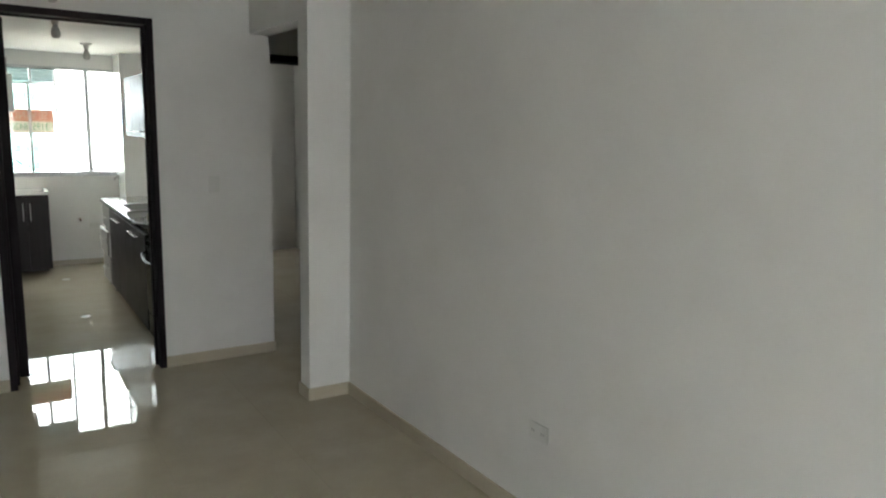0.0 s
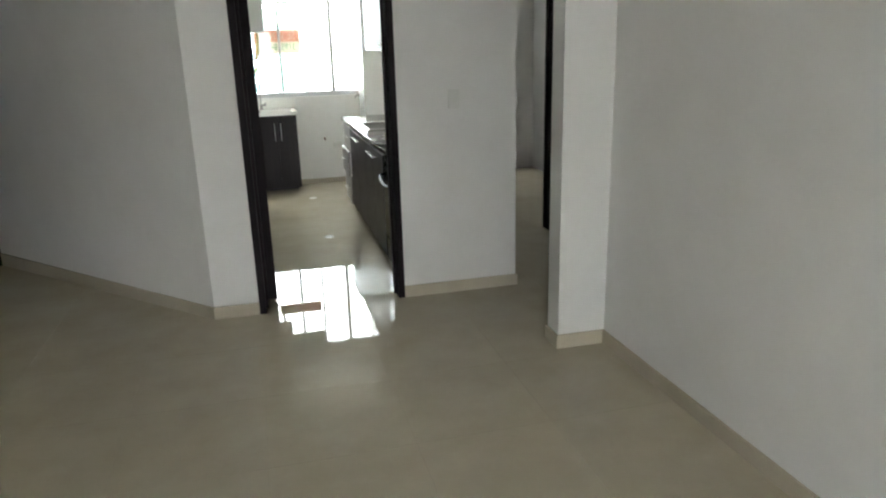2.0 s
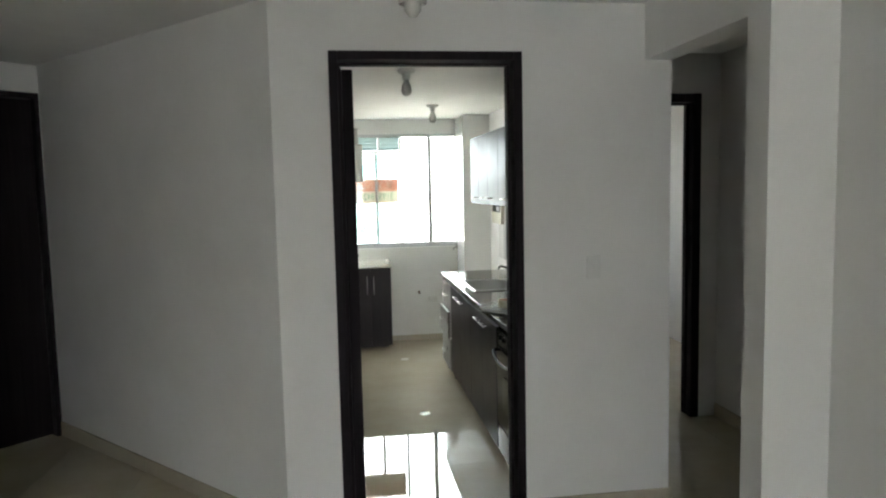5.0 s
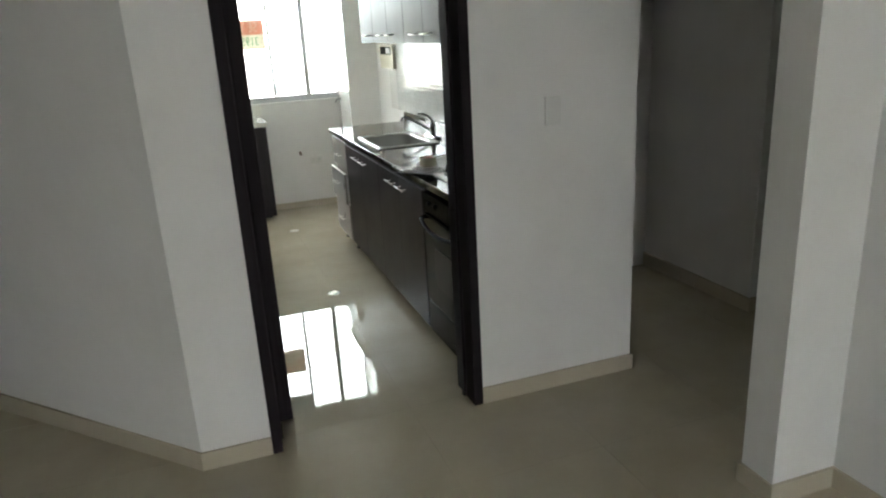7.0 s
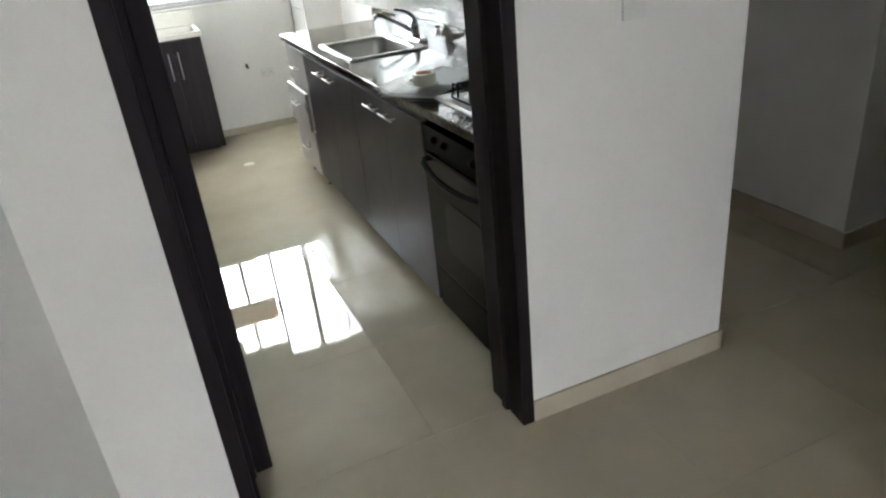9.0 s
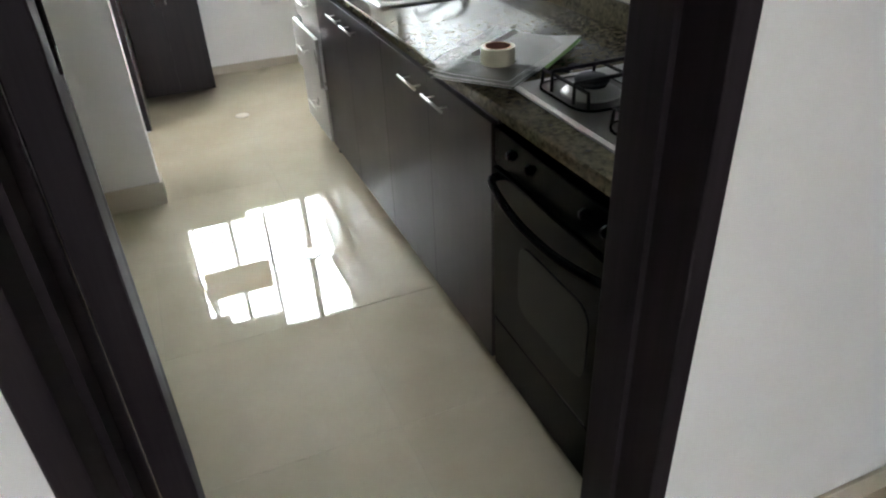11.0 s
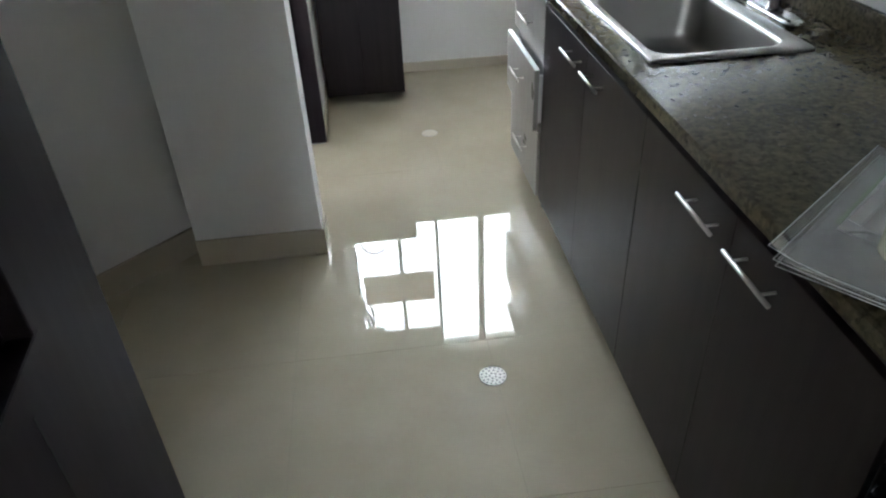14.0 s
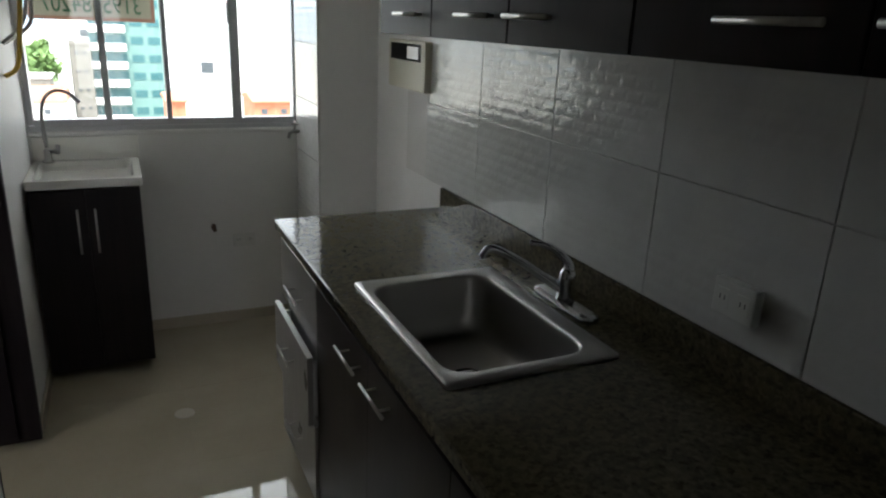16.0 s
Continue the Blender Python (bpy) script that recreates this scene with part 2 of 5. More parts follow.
def thing(name, at, label, category, group="", rz=0.0):
    ob = new(name)
    ob.empty_display_size = 0.1
    ob.matrix_world = pose(*at, 0, 0, rz)
    bpy.context.view_layer.update()
    return tagged(ob, label, category, group)


def add_box(bm, x0, y0, z0, x1, y1, z1, bevel=0.0, seg=1, m=None, mi=0):
    x0, x1, y0, y1, z0, z1 = min(x0, x1), max(x0, x1), min(y0, y1), max(y0, y1), min(z0, z1), max(z0, z1)
    made = bmesh.ops.create_cube(bm, size=1.0)
    vs = made["verts"]
    for v in vs:
        v.co = Vector((x0 + (v.co.x + 0.5) * (x1 - x0), y0 + (v.co.y + 0.5) * (y1 - y0), z0 + (v.co.z + 0.5) * (z1 - z0)))
    fs = {f for v in vs for f in v.link_faces}
    for f in fs:
        f.material_index = mi
    if bevel:
        es = list({e for v in vs for e in v.link_edges})
        r = bmesh.ops.bevel(bm, geom=es, offset=bevel, segments=seg, affect="EDGES", profile=0.6)
        vs = list({v for f in r["faces"] for v in f.verts})
        for f in {f for v in vs for f in v.link_faces}:
            f.material_index = mi
    if m is not None:
        bmesh.ops.transform(bm, matrix=m, verts=list(set(vs)))
    return vs


def box_mesh(x0, y0, z0, x1, y1, z1, bevel=0.003, seg=1, m=None):
    bm = bmesh.new()
    add_box(bm, x0, y0, z0, x1, y1, z1, bevel, seg, m)
    return bm


def prism(bm, pts, z0, z1):
    lo = [bm.verts.new((x, y, z0)) for x, y in pts]
    hi = [bm.verts.new((x, y, z1)) for x, y in pts]
    k = len(pts)
    bm.faces.new(lo[::-1])
    bm.faces.new(hi)
    for i in range(k):
        bm.faces.new((lo[i], lo[(i + 1) % k], hi[(i + 1) % k], hi[i]))
    bmesh.ops.recalc_face_normals(bm, faces=bm.faces)


def rings(bm, loops, cap0=True, cap1=True, closed=False):
    rows = [[bm.verts.new(p) for p in lp] for lp in loops]
    k = len(rows[0])
    pairs = list(zip(rows, rows[1:])) + ([(rows[-1], rows[0])] if closed else [])
    for a, b in pairs:
        for i in range(k):
            bm.faces.new((a[i], a[(i + 1) % k], b[(i + 1) % k], b[i]))
    if cap0 and not closed:
        bm.faces.new(rows[0][::-1])
    if cap1 and not closed:
        bm.faces.new(rows[-1])


def tube(bm, path, r, sides=10, caps=True):
    path = [Vector(p) for p in path]
    loops, up = [], None
    for i, p in enumerate(path):
        d = (path[min(i + 1, len(path) - 1)] - path[max(i - 1, 0)]).normalized()
        if up is None:
            up = Vector((0, 0, 1)) if abs(d.z) < 0.9 else Vector((1, 0, 0))
        side = d.cross(up).normalized()
        up = side.cross(d).normalized()
        rr = r[i] if isinstance(r, (list, tuple)) else r
        loops.append([p + side * rr * math.cos(a) + up * rr * math.sin(a) for a in (2 * math.pi * j / sides for j in range(sides))])
    rings(bm, loops, caps, caps)
    bmesh.ops.recalc_face_normals(bm, faces=bm.faces)


def lathe(bm, profile, at=(0, 0, 0), sides=24):
    loops = [[(at[0] + r * math.cos(a), at[1] + r * math.sin(a), at[2] + z) for a in (2 * math.pi * j / sides for j in range(sides))] for r, z in profile]
    rings(bm, loops)
    bmesh.ops.recalc_face_normals(bm, faces=bm.faces)


def rounded(cx, cy, hx, hy, r, z, k=5):
    out = []
    for qx, qy, a0 in ((1, 1, 0), (-1, 1, 90), (-1, -1, 180), (1, -1, 270)):
        for j in range(k + 1):
            a = radians(a0 + 90 * j / k)
            out.append((cx + qx * (hx - r) + r * math.cos(a), cy + qy * (hy - r) + r * math.sin(a), z))
    return out


def arc(points, k=8):
    """A smooth path through the points."""
    pts = [Vector(p) for p in points]
    out = []
    for i in range(len(pts) - 1):
        p0, p1, p2, p3 = pts[max(i - 1, 0)], pts[i], pts[i + 1], pts[min(i + 2, len(pts) - 1)]
        for j in range(k):
            t = j / k
            out.append(0.5 * ((2 * p1) + (p2 - p0) * t + (2 * p0 - 5 * p1 + 4 * p2 - p3) * t * t + (3 * p1 - p0 - 3 * p2 + p3) * t ** 3))
    out.append(pts[-1])
    return out


def structure(name, bm, material, label="", smooth=False):
    if name.startswith("wall"):
        for v in bm.verts:
            if abs(v.co.z) < 1e-6:
                v.co.z = -0.1
    return tagged(part(name, bm, material, None, label, smooth), kind="structure")


def text_mesh(name, words, size, m, material, parent, depth=0.0005, mirror=False):
    cu = bpy.data.curves.new(name, "FONT")
    cu.body, cu.size, cu.extrude, cu.align_x, cu.align_y = words, size, depth, "CENTER", "CENTER"
    cu.space_character = 1.0
    tmp = new(name + "_tmp", cu)
    bpy.context.view_layer.update()
    me = bpy.data.meshes.new_from_object(tmp.evaluated_get(bpy.context.evaluated_depsgraph_get()))
    bpy.data.objects.remove(tmp)
    me.transform(m)
    if mirror:
        me.flip_normals()
    me.name = name
    me.materials.clear()
    me.materials.append(material)
    ob = new(name, me)
    ob.parent = parent
    ob.matrix_parent_inverse = parent.matrix_world.inverted()
    return ob


# ---- plan ----
KR = 0.155                             # the corner of the return wall beside the utility doorway
H, HK, T = 2.53, 2.40, 0.14            # ceilings of the living room and kitchen
YD, YK = 4.505, 4.66                    # the kitchen doorway's wall
XR, XL = 1.92, -1.70                   # living room
KX0, KX1, KY1 = 0.14, 1.66, 8.91       # kitchen
YS = -2.6
DX0, DX1, DZ = 0.065, 0.98, 2.297      # outer edges of the kitchen doorway's frame
D1, D2 = (-0.20, 4.505), (-1.90, 6.31)  # slanting wall, living room side
DP0, DP1 = (-0.305, 7.13), (-1.42, 6.08)  # slanting wall of the nook
WZ0, WZ1 = 0.995, 2.24                 # kitchen window


def walls():
    bm = bmesh.new()
    add_box(bm, D1[0], YD, 0, DX0 + 0.005, YK, H)
    add_box(bm, DX1 - 0.005, YD, 0, 1.74, YK, H)
    add_box(bm, DX0 + 0.005, YD, DZ - 0.005, DX1 - 0.005, YK, H)
    structure("wall_kitchen_doorway", bm, M_WALL, "white painted wall round the kitchen doorway")
    bm = bmesh.new()
    d = Vector((D2[0] - D1[0], D2[1] - D1[1], 0)).normalized()
    nrm = Vector((d.y, -d.x, 0)) * 0.12
    prism(bm, [D1, D2, (D2[0] + nrm.x, D2[1] + nrm.y), (-0.2 + nrm.x + 0.02, YK), (-0.2, YK)][::-1], 0, H)
    structure("wall_slanting", bm, M_WALL, "white painted slanting wall beside the kitchen doorway")
    bm = bmesh.new()
    prism(bm, [(1.861, 3.60), (1.962, YS - T), (2.14, YS - T), (2.04, 3.60)][::-1], 0, H)
    structure("wall_east", bm, M_WALL, "long white painted living room wall with a double socket")
    bm = bmesh.new()
    prism(bm, [(1.60, 3.48), (1.870, 3.475), (1.931, 3.7), (1.60, 3.62)], 0, H)
    structure("wall_stub", bm, M_WALL, "white painted wall stub beside the passage opening")
    bm = bmesh.new()
    add_box(bm, 1.9325, 3.602, 0, 3.62, 3.7, H)
    structure("wall_passage_south", bm, M_WALL)
    bm = bmesh.new()
    add_box(bm, 1.60, 3.62, 2.26, 1.74, YD, H)
    structure("beam_passage", bm, M_WALL, "white painted beam over the passage opening")
    bm = bmesh.new()
    add_box(bm, XL - 0.12, YS - T, 0, XL, 4.75, H)
    structure("wall_west", bm, M_WALL, "white painted living room wall ending at the hall")
    bm = bmesh.new()
    add_box(bm, -3.0, 4.63, 0, XL - 0.12, 4.75, H)
    add_box(bm, -3.12, 4.63, 0, -3.0, 5.6, H)
    structure("wall_hall", bm, M_WALL)
    # balcony side behind the camera's start
    bm = bmesh.new()
    add_box(bm, XL, YS - T, 0, -0.20, YS, H)
    add_box(bm, 0.72, YS - T, 0, 2.15, YS, H)
    add_box(bm, -0.20, YS - T, 1.95, 0.72, YS, H)
    structure("wall_south", bm, M_WALL)
    # kitchen east wall, also the passage's west wall
    bm = bmesh.new()
    add_box(bm, KX1, YK, 0, 1.74, KY1, H)
    structure("wall_kitchen_east", bm, M_WALL, "white painted kitchen wall behind the worktop")
    bm = bmesh.new()
    add_box(bm, 1.38, 8.45, 0, KX1, KY1, HK)
    structure("wall_duct", bm, M_WALL, "white boxed duct beside the kitchen window")
    # window wall
    bm = bmesh.new()
    add_box(bm, 0.02, KY1, 0, 3.7, KY1 + 0.15, WZ0 - 0.02)
    add_box(bm, 0.02, KY1, WZ1, 3.7, KY1 + 0.15, H)
    add_box(bm, 0.02, KY1, WZ0 - 0.02, 0.145, KY1 + 0.15, WZ1)
    add_box(bm, 1.385, KY1, WZ0 - 0.02, 2.75, KY1 + 0.15, WZ1)
    add_box(bm, 3.0, KY1, WZ0 - 0.02, 3.7, KY1 + 0.15, WZ1)
    structure("wall_window", bm, M_WALL, "white painted wall under the kitchen window")
    # kitchen west side: return, side door wall, nook
    bm = bmesh.new()
    prism(bm, [DP0, (DP0[0] - 0.0, 7.0), (KR, 7.0), (KR, 7.15), (0.02, 7.15), (0.02, 7.25), (-0.36, 7.25)][::-1], 0, HK)
    structure("wall_return", bm, M_WALL, "white painted wall return beside the utility doorway")
    bm = bmesh.new()
    add_box(bm, 0.02, 7.98, 0, KX0, KY1, HK)
    add_box(bm, 0.02, 7.15, 2.16, KX0, 7.98, HK)
    structure("wall_kitchen_west", bm, M_WALL, "white painted kitchen wall beside the laundry sink")
    bm = bmesh.new()
    prism(bm, [DP0, DP1, (DP1[0] - 0.08, DP1[1] + 0.08), (DP0[0] - 0.08, DP0[1] + 0.09)][::-1], 0, HK)
    structure("wall_nook", bm, M_WALL, "white painted slanting wall of the kitchen nook")
    bm = bmesh.new()
    add_box(bm, -1.3, 7.25, 0, -1.2, KY1 + 0.15, H)
    add_box(bm, -1.2, KY1, 0, 0.02, KY1 + 0.15, H)
    structure("wall_utility", bm, M_WALL)
    # passage
    bm = bmesh.new()
    add_box(bm, 2.71, 4.79, 0, 2.83, 5.75, H)
    add_box(bm, 2.83, 4.79, 0, 2.99, 4.91, H)
    add_box(bm, 2.99, 4.79, 2.23, 3.62, 4.91, H)
    add_box(bm, 2.57, 5.75, 0, 2.83, 5.87, H)
    add_box(bm, 1.74, 5.75, 0, 1.76, 5.87, H)
    add_box(bm, 1.76, 5.75, 2.26, 2.57, 5.87, H)
    add_box(bm, 3.62, 3.49, 0, 3.74, KY1, H)
    structure("wall_passage", bm, M_WALL, "white painted walls of the unlit passage")
    # far hall door wall
    bm = bmesh.new()
    u = Vector((-1, -1, 0)).normalized()
    m = Matrix.Translation((D2[0], D2[1], 0)) @ Matrix.Rotation(math.atan2(u.y, u.x), 4, "Z")
    add_box(bm, -0.15, -0.12, 2.345, 1.6, 0, H, m=m)
    add_box(bm, 0.93, -0.12, 0, 1.6, 0, 2.345, m=m)
    # unseen wall added behind the door to stop daylight leaking under it
    add_box(bm, -0.15, -0.32, 0, 1.6, -0.2, H, m=m)
    structure("wall_hall_end", bm, M_WALL, "white painted wall over the dark hall door")


def ceilings():
    bm = bmesh.new()
    add_box(bm, -3.2, YS - T, H, 3.8, YK, H + 0.12)
    add_box(bm, -3.2, YK, H, 3.8, KY1 + 0.15, H + 0.12)
    structure("ceiling", bm, M_CEIL, "white painted ceiling")
    bm = bmesh.new()
    prism(bm, [(-0.15, YK), (KX1, YK), (KX1, KY1), (0.02, KY1), (0.02, 7.2), (-0.3, 7.2), (-1.5, 6.1)], HK, HK + 0.10)
    structure("ceiling_kitchen", bm, M_CEIL, "lower white painted kitchen ceiling")


# the floor falls from the doorway to the drain and on to the window wall: (start, slope) of each stretch
FALLS = [(4.60, 0.0130), (5.80, 0.0180), (6.40, 0.0110)]
YF, YB = 4.60, 6.40


def slope(y):
    return ([0.0] + [k for start, k in FALLS if y >= start])[-1]


def fz(y):
    ends = [start for start, _ in FALLS[1:]] + [99.0]
    return -sum(k * max(0.0, min(y, end) - start) for (start, k), end in zip(FALLS, ends))


def skirtings():
    runs = [
        ("baseboard_east", [((XR, 3.49), (XR, YS))]),
        ("baseboard_stub", [((XR, 3.595), (1.60, 3.48)), ((1.59, 3.48), (1.59, 3.62))]),
        ("baseboard_doorway", [((DX0, YD), (D1[0], YD)), ((1.752, YD), (DX1, YD))]),
        ("baseboard_slanting", [(D1, D2)]),
        ("baseboard_west", [((XL, YS), (XL, 4.75)), ((XL, 4.75), (-3.0, 4.75))]),
        ("baseboard_kitchen_window", [((KX0, KY1), (1.38, KY1))]),
        ("baseboard_return", [((KR + 0.012, 7.0), (DP0[0], 7.0)), ((KR, 7.0), (KR, 7.14))]),
        ("baseboard_nook", [(DP0, DP1)]),
        ("baseboard_kitchen_west", [((KX0, 7.99), (KX0, KY1))]),
        ("baseboard_duct", [((1.38, 8.44), (1.38, KY1)), ((KX1, 8.45), (1.38, 8.45))]),
        ("baseboard_passage", [((1.74, YD), (1.74, 5.75)), ((2.71, 5.75), (2.71, 4.78)), ((2.70, 4.79), (2.97, 4.79)), ((3.62, 3.62), (1.62, 3.62))]),
    ]
    for name, segs in runs:
        bm = bmesh.new()
        for p, q in segs:
            if name in ("baseboard_stub",) and p[0] == 1.59:
                add_box(bm, 1.588, 3.468, -0.037, 1.60, 3.632, 0.075, 0.002)
            elif name == "baseboard_stub":
                prism(bm, [(1.588, 3.467), (1.851, 3.463), (1.862, 3.476), (1.60, 3.483)], -0.037, 0.075)
            elif name == "baseboard_return" and p == (KR, 7.0):
                add_box(bm, KR, 6.988, -0.05, KR + 0.012, 7.14, 0.060, 0.002)
            elif name == "baseboard_kitchen_west":
                add_box(bm, KX0, 7.99, -0.07, KX0 + 0.012, KY1 - 0.013, 0.020, 0.002)
            elif name == "baseboard_duct" and p[0] == 1.38:
                add_box(bm, 1.368, 8.438, -0.07, 1.38, KY1 - 0.013, 0.015, 0.002)
            elif name == "baseboard_passage" and p[0] == 1.74:
                add_box(bm, 1.74, YD - 0.012, -0.037, 1.752, 5.74, 0.075, 0.002)
            elif name == "baseboard_passage" and p[0] == 3.62:
                add_box(bm, 1.588, 3.62, -0.037, 3.62, 3.632, 0.075, 0.002)
            elif name == "baseboard_nook":
                d = (Vector((*q, 0)) - Vector((*p, 0)))
                m = Matrix.Translation((*p, 0)) @ Matrix.Rotation(math.atan2(d.y, d.x), 4, "Z")
                add_box(bm, 0.0, -0.004, -0.05, d.length, 0.012, 0.075, 0.002, 1, m)
            elif name == "baseboard_slanting":
                d = (Vector((*q, 0)) - Vector((*p, 0)))
                m = Matrix.Translation((*p, 0)) @ Matrix.Rotation(math.atan2(d.y, d.x), 4, "Z")
                add_box(bm, -0.01, -0.004, -0.037, d.length, 0.012, 0.075, 0.002, 1, m)
            elif name == "baseboard_west" and q == (XL, 4.75):
                add_box(bm, XL, YS, -0.037, XL + 0.012, 4.762, 0.075, 0.002)
            elif name == "baseboard_west":
                add_box(bm, -3.0, 4.75, -0.037, XL + 0.012, 4.762, 0.075, 0.002)
            elif name == "baseboard_east":
                prism(bm, [(1.850, 3.464), (1.948, YS), (1.962, YS), (1.864, 3.478)][::-1], -0.037, 0.075)
            elif name == "baseboard_kitchen_window":
                add_box(bm, p[0], p[1] - 0.012, -0.07, q[0], p[1], 0.002, 0.002)
            elif p[1] == q[1]:
                add_box(bm, p[0], p[1] - 0.012, -0.037, q[0], p[1], 0.075, 0.002)
            else:
                add_box(bm, p[0] - 0.012, p[1], -0.037, p[0], q[1], 0.075, 0.002)
        structure(name, bm, M_BASE, "cream ceramic skirting tiles")


# ---- doorways ----
def frame_set(name, at, rz, w, h, depth, face, label):
    """A door lining: w outer width, h outer height, face the visible front width; local x along the wall, y through it."""
    f = thing(name, at, label, "door frame", rz=rz)
    m = pose(*at, 0, 0, rz)
    part("jamb", box_mesh(0, 0, -0.025, face, depth, h, 0.004, 2, m), M_DOOR, f)
    part("jamb", box_mesh(w - face, 0, -0.025, w, depth, h, 0.004, 2, m), M_DOOR, f)
    part("head", box_mesh(face, 0.002, h - face, w - face, depth - 0.002, h, 0.004, 2, m), M_DOOR, f)
    bm = bmesh.new()
    s = depth * 0.45
    add_box(bm, face, s, 0, face + 0.012, s + 0.03, h - face, m=m)
    add_box(bm, w - face - 0.012, s, 0, w - face, s + 0.03, h - face, m=m)
    add_box(bm, face + 0.012, s, h - face - 0.012, w - face - 0.012, s + 0.03, h - face, m=m)
    part("door_stop", bm, M_DOOR, f)
    return f


def kitchen_door():
    fr = frame_set("kitchen_door_frame", (DX0, 4.493, 0), 0, DX1 - DX0, DZ, 0.21, 0.041, "dark-stained wooden frame round the open kitchen doorway")
    part("hinge_stile", box_mesh(0.05, 4.704, -0.025, 0.1235, 4.72, DZ - 0.045, 0.002), M_DOOR, fr)
    # leaf, swung into the kitchen; local x from the hinges to the free edge, local y its thickness
    a, b = Vector((0.126, 4.707, 0)), Vector((0.065, 5.324, 0))
    rz = math.degrees(math.atan2(b.y - a.y, b.x - a.x))
    L, TH, Z0, Z1 = (b - a).length, 0.052, 0.012, 2.245
    d = thing("kitchen_door", tuple(a), "dark-stained wooden door with tall glazed opening, standing open", "door", rz=rz)
    m = pose(*a, 0, 0, rz)
    wx0, wx1, wz0, wz1 = L - 0.31, L - 0.155, 1.148, 2.06
    bm = bmesh.new()
    e = 0.003
    loop = lambda x0, x1, z0, z1, y: [m @ Vector(p) for p in ((x0, y, z0), (x1, y, z0), (x1, y, z1), (x0, y, z1))]
    rings(bm, [loop(e, L - e, Z0 + e, Z1 - e, 0), loop(0, L, Z0, Z1, -e), loop(0, L, Z0, Z1, -TH + e), loop(e, L - e, Z0 + e, Z1 - e, -TH),
               loop(wx0, wx1, wz0, wz1, -TH), loop(wx0, wx1, wz0, wz1, 0)], closed=True)
    bmesh.ops.recalc_face_normals(bm, faces=bm.faces)
    part("leaf", bm, M_DOOR, d)
    part("panel_groove", box_mesh(L - 0.204, -TH - 0.0008, 0.14, L - 0.201, -TH + 0.0005, wz0 - 0.03, 0, m=m), M_DARKHOLE, d)
    bm = bmesh.new()
    for y0, y1 in ((-TH - 0.006, -TH + 0.014), (-0.014, 0.006)):
        add_box(bm, wx0, y0, wz0, wx1, y1, wz0 + 0.010, 0.001, 1, m)
        add_box(bm, wx0, y0, wz1 - 0.010, wx1, y1, wz1, 0.001, 1, m)
        add_box(bm, wx0, y0, wz0 + 0.010, wx0 + 0.010, y1, wz1 - 0.010, 0.001, 1, m)
        add_box(bm, wx1 - 0.010, y0, wz0 + 0.010, wx1, y1, wz1 - 0.010, 0.001, 1, m)
    part("glazing_bead", bm, M_DOOR, d)
    g = part("pane", box_mesh(wx0, -TH / 2 - 0.002, wz0, wx1, -TH / 2 + 0.002, wz1, 0, m=m), M_GLASS, d, "clear glass pane")
    g.visible_shadow = False
    for z in (0.25, 1.95):
        bm = bmesh.new()
        tube(bm, [m @ Vector((-0.004, -TH + 0.012, z)), m @ Vector((-0.004, -TH + 0.012, z + 0.09))], 0.0035)
        part("hinge", bm, M_DOOR, d, "dark butt hinge")
    # side door seen in the kitchen's west wall
    frame_set("utility_door_frame", (KX0 + 0.012, 7.15, 0), 90, 0.83, 2.16, 0.165, 0.036, "dark-stained wooden frame of the utility doorway")
    # hall door
    u = Vector((-1, -1, 0)).normalized()
    m2 = Matrix.Translation((D2[0], D2[1], 0)) @ Matrix.Rotation(math.atan2(u.y, u.x), 4, "Z")
    rz2 = math.degrees(math.atan2(u.y, u.x))
    h = thing("hall_door", (D2[0], D2[1], 0), "closed dark-stained wooden door at the end of the hall", "door", rz=rz2)
    part("leaf", box_mesh(0.045, -0.07, -0.012, 0.885, -0.03, 2.30, 0.003, 1, m2), M_DOOR, h)
    bm = bmesh.new()
    add_box(bm, 0.004, -0.1, -0.04, 0.04, 0.012, 2.345, 0.003, 1, m2)
    add_box(bm, 0.89, -0.1, -0.04, 0.93, 0.012, 2.345, 0.003, 1, m2)
    add_box(bm, 0.04, -0.1, 2.305, 0.89, 0.012, 2.345, 0.003, 1, m2)
    part("frame", bm, M_DOOR, h)
    bm = bmesh.new()
    lathe(bm, [(0.0, 0), (0.028, 0), (0.028, 0.006), (0.012, 0.012), (0.012, 0.03), (0.027, 0.045), (0.027, 0.06), (0.0, 0.068)])
    bmesh.ops.transform(bm, matrix=m2 @ pose(0.82, -0.03, 1.0, -90, 0, 0), verts=bm.verts)
    part("knob", bm, M_STEEL, h, "steel door knob", True)
    # passage doorways
    frame_set("passage_door_frame", (1.76, 5.738, 0), 0, 0.81, 2.26, 0.145, 0.06, "dark-stained wooden frame at the end of the passage")
    frame_set("bedroom_door_frame", (2.99, 4.778, 0), 0, 0.63, 2.23, 0.145, 0.08, "dark-stained wooden door frame in the unlit passage")
    bd = thing("bedroom_door", (3.072, 4.80, 0), "closed dark-stained wooden door in the unlit passage", "door")
    part("leaf", box_mesh(3.072, 4.79, 0.008, 3.538, 4.83, 2.148, 0.003), M_DOOR, bd)
    bm = bmesh.new()
    lathe(bm, [(0.0, 0), (0.028, 0), (0.028, 0.006), (0.012, 0.012), (0.012, 0.03), (0.027, 0.045), (0.027, 0.06), (0.0, 0.068)])
    bmesh.ops.transform(bm, matrix=pose(3.47, 4.79, 1.0, 90, 0, 0), verts=bm.verts)
    part("knob", bm, M_STEEL, bd, "steel door knob", True)


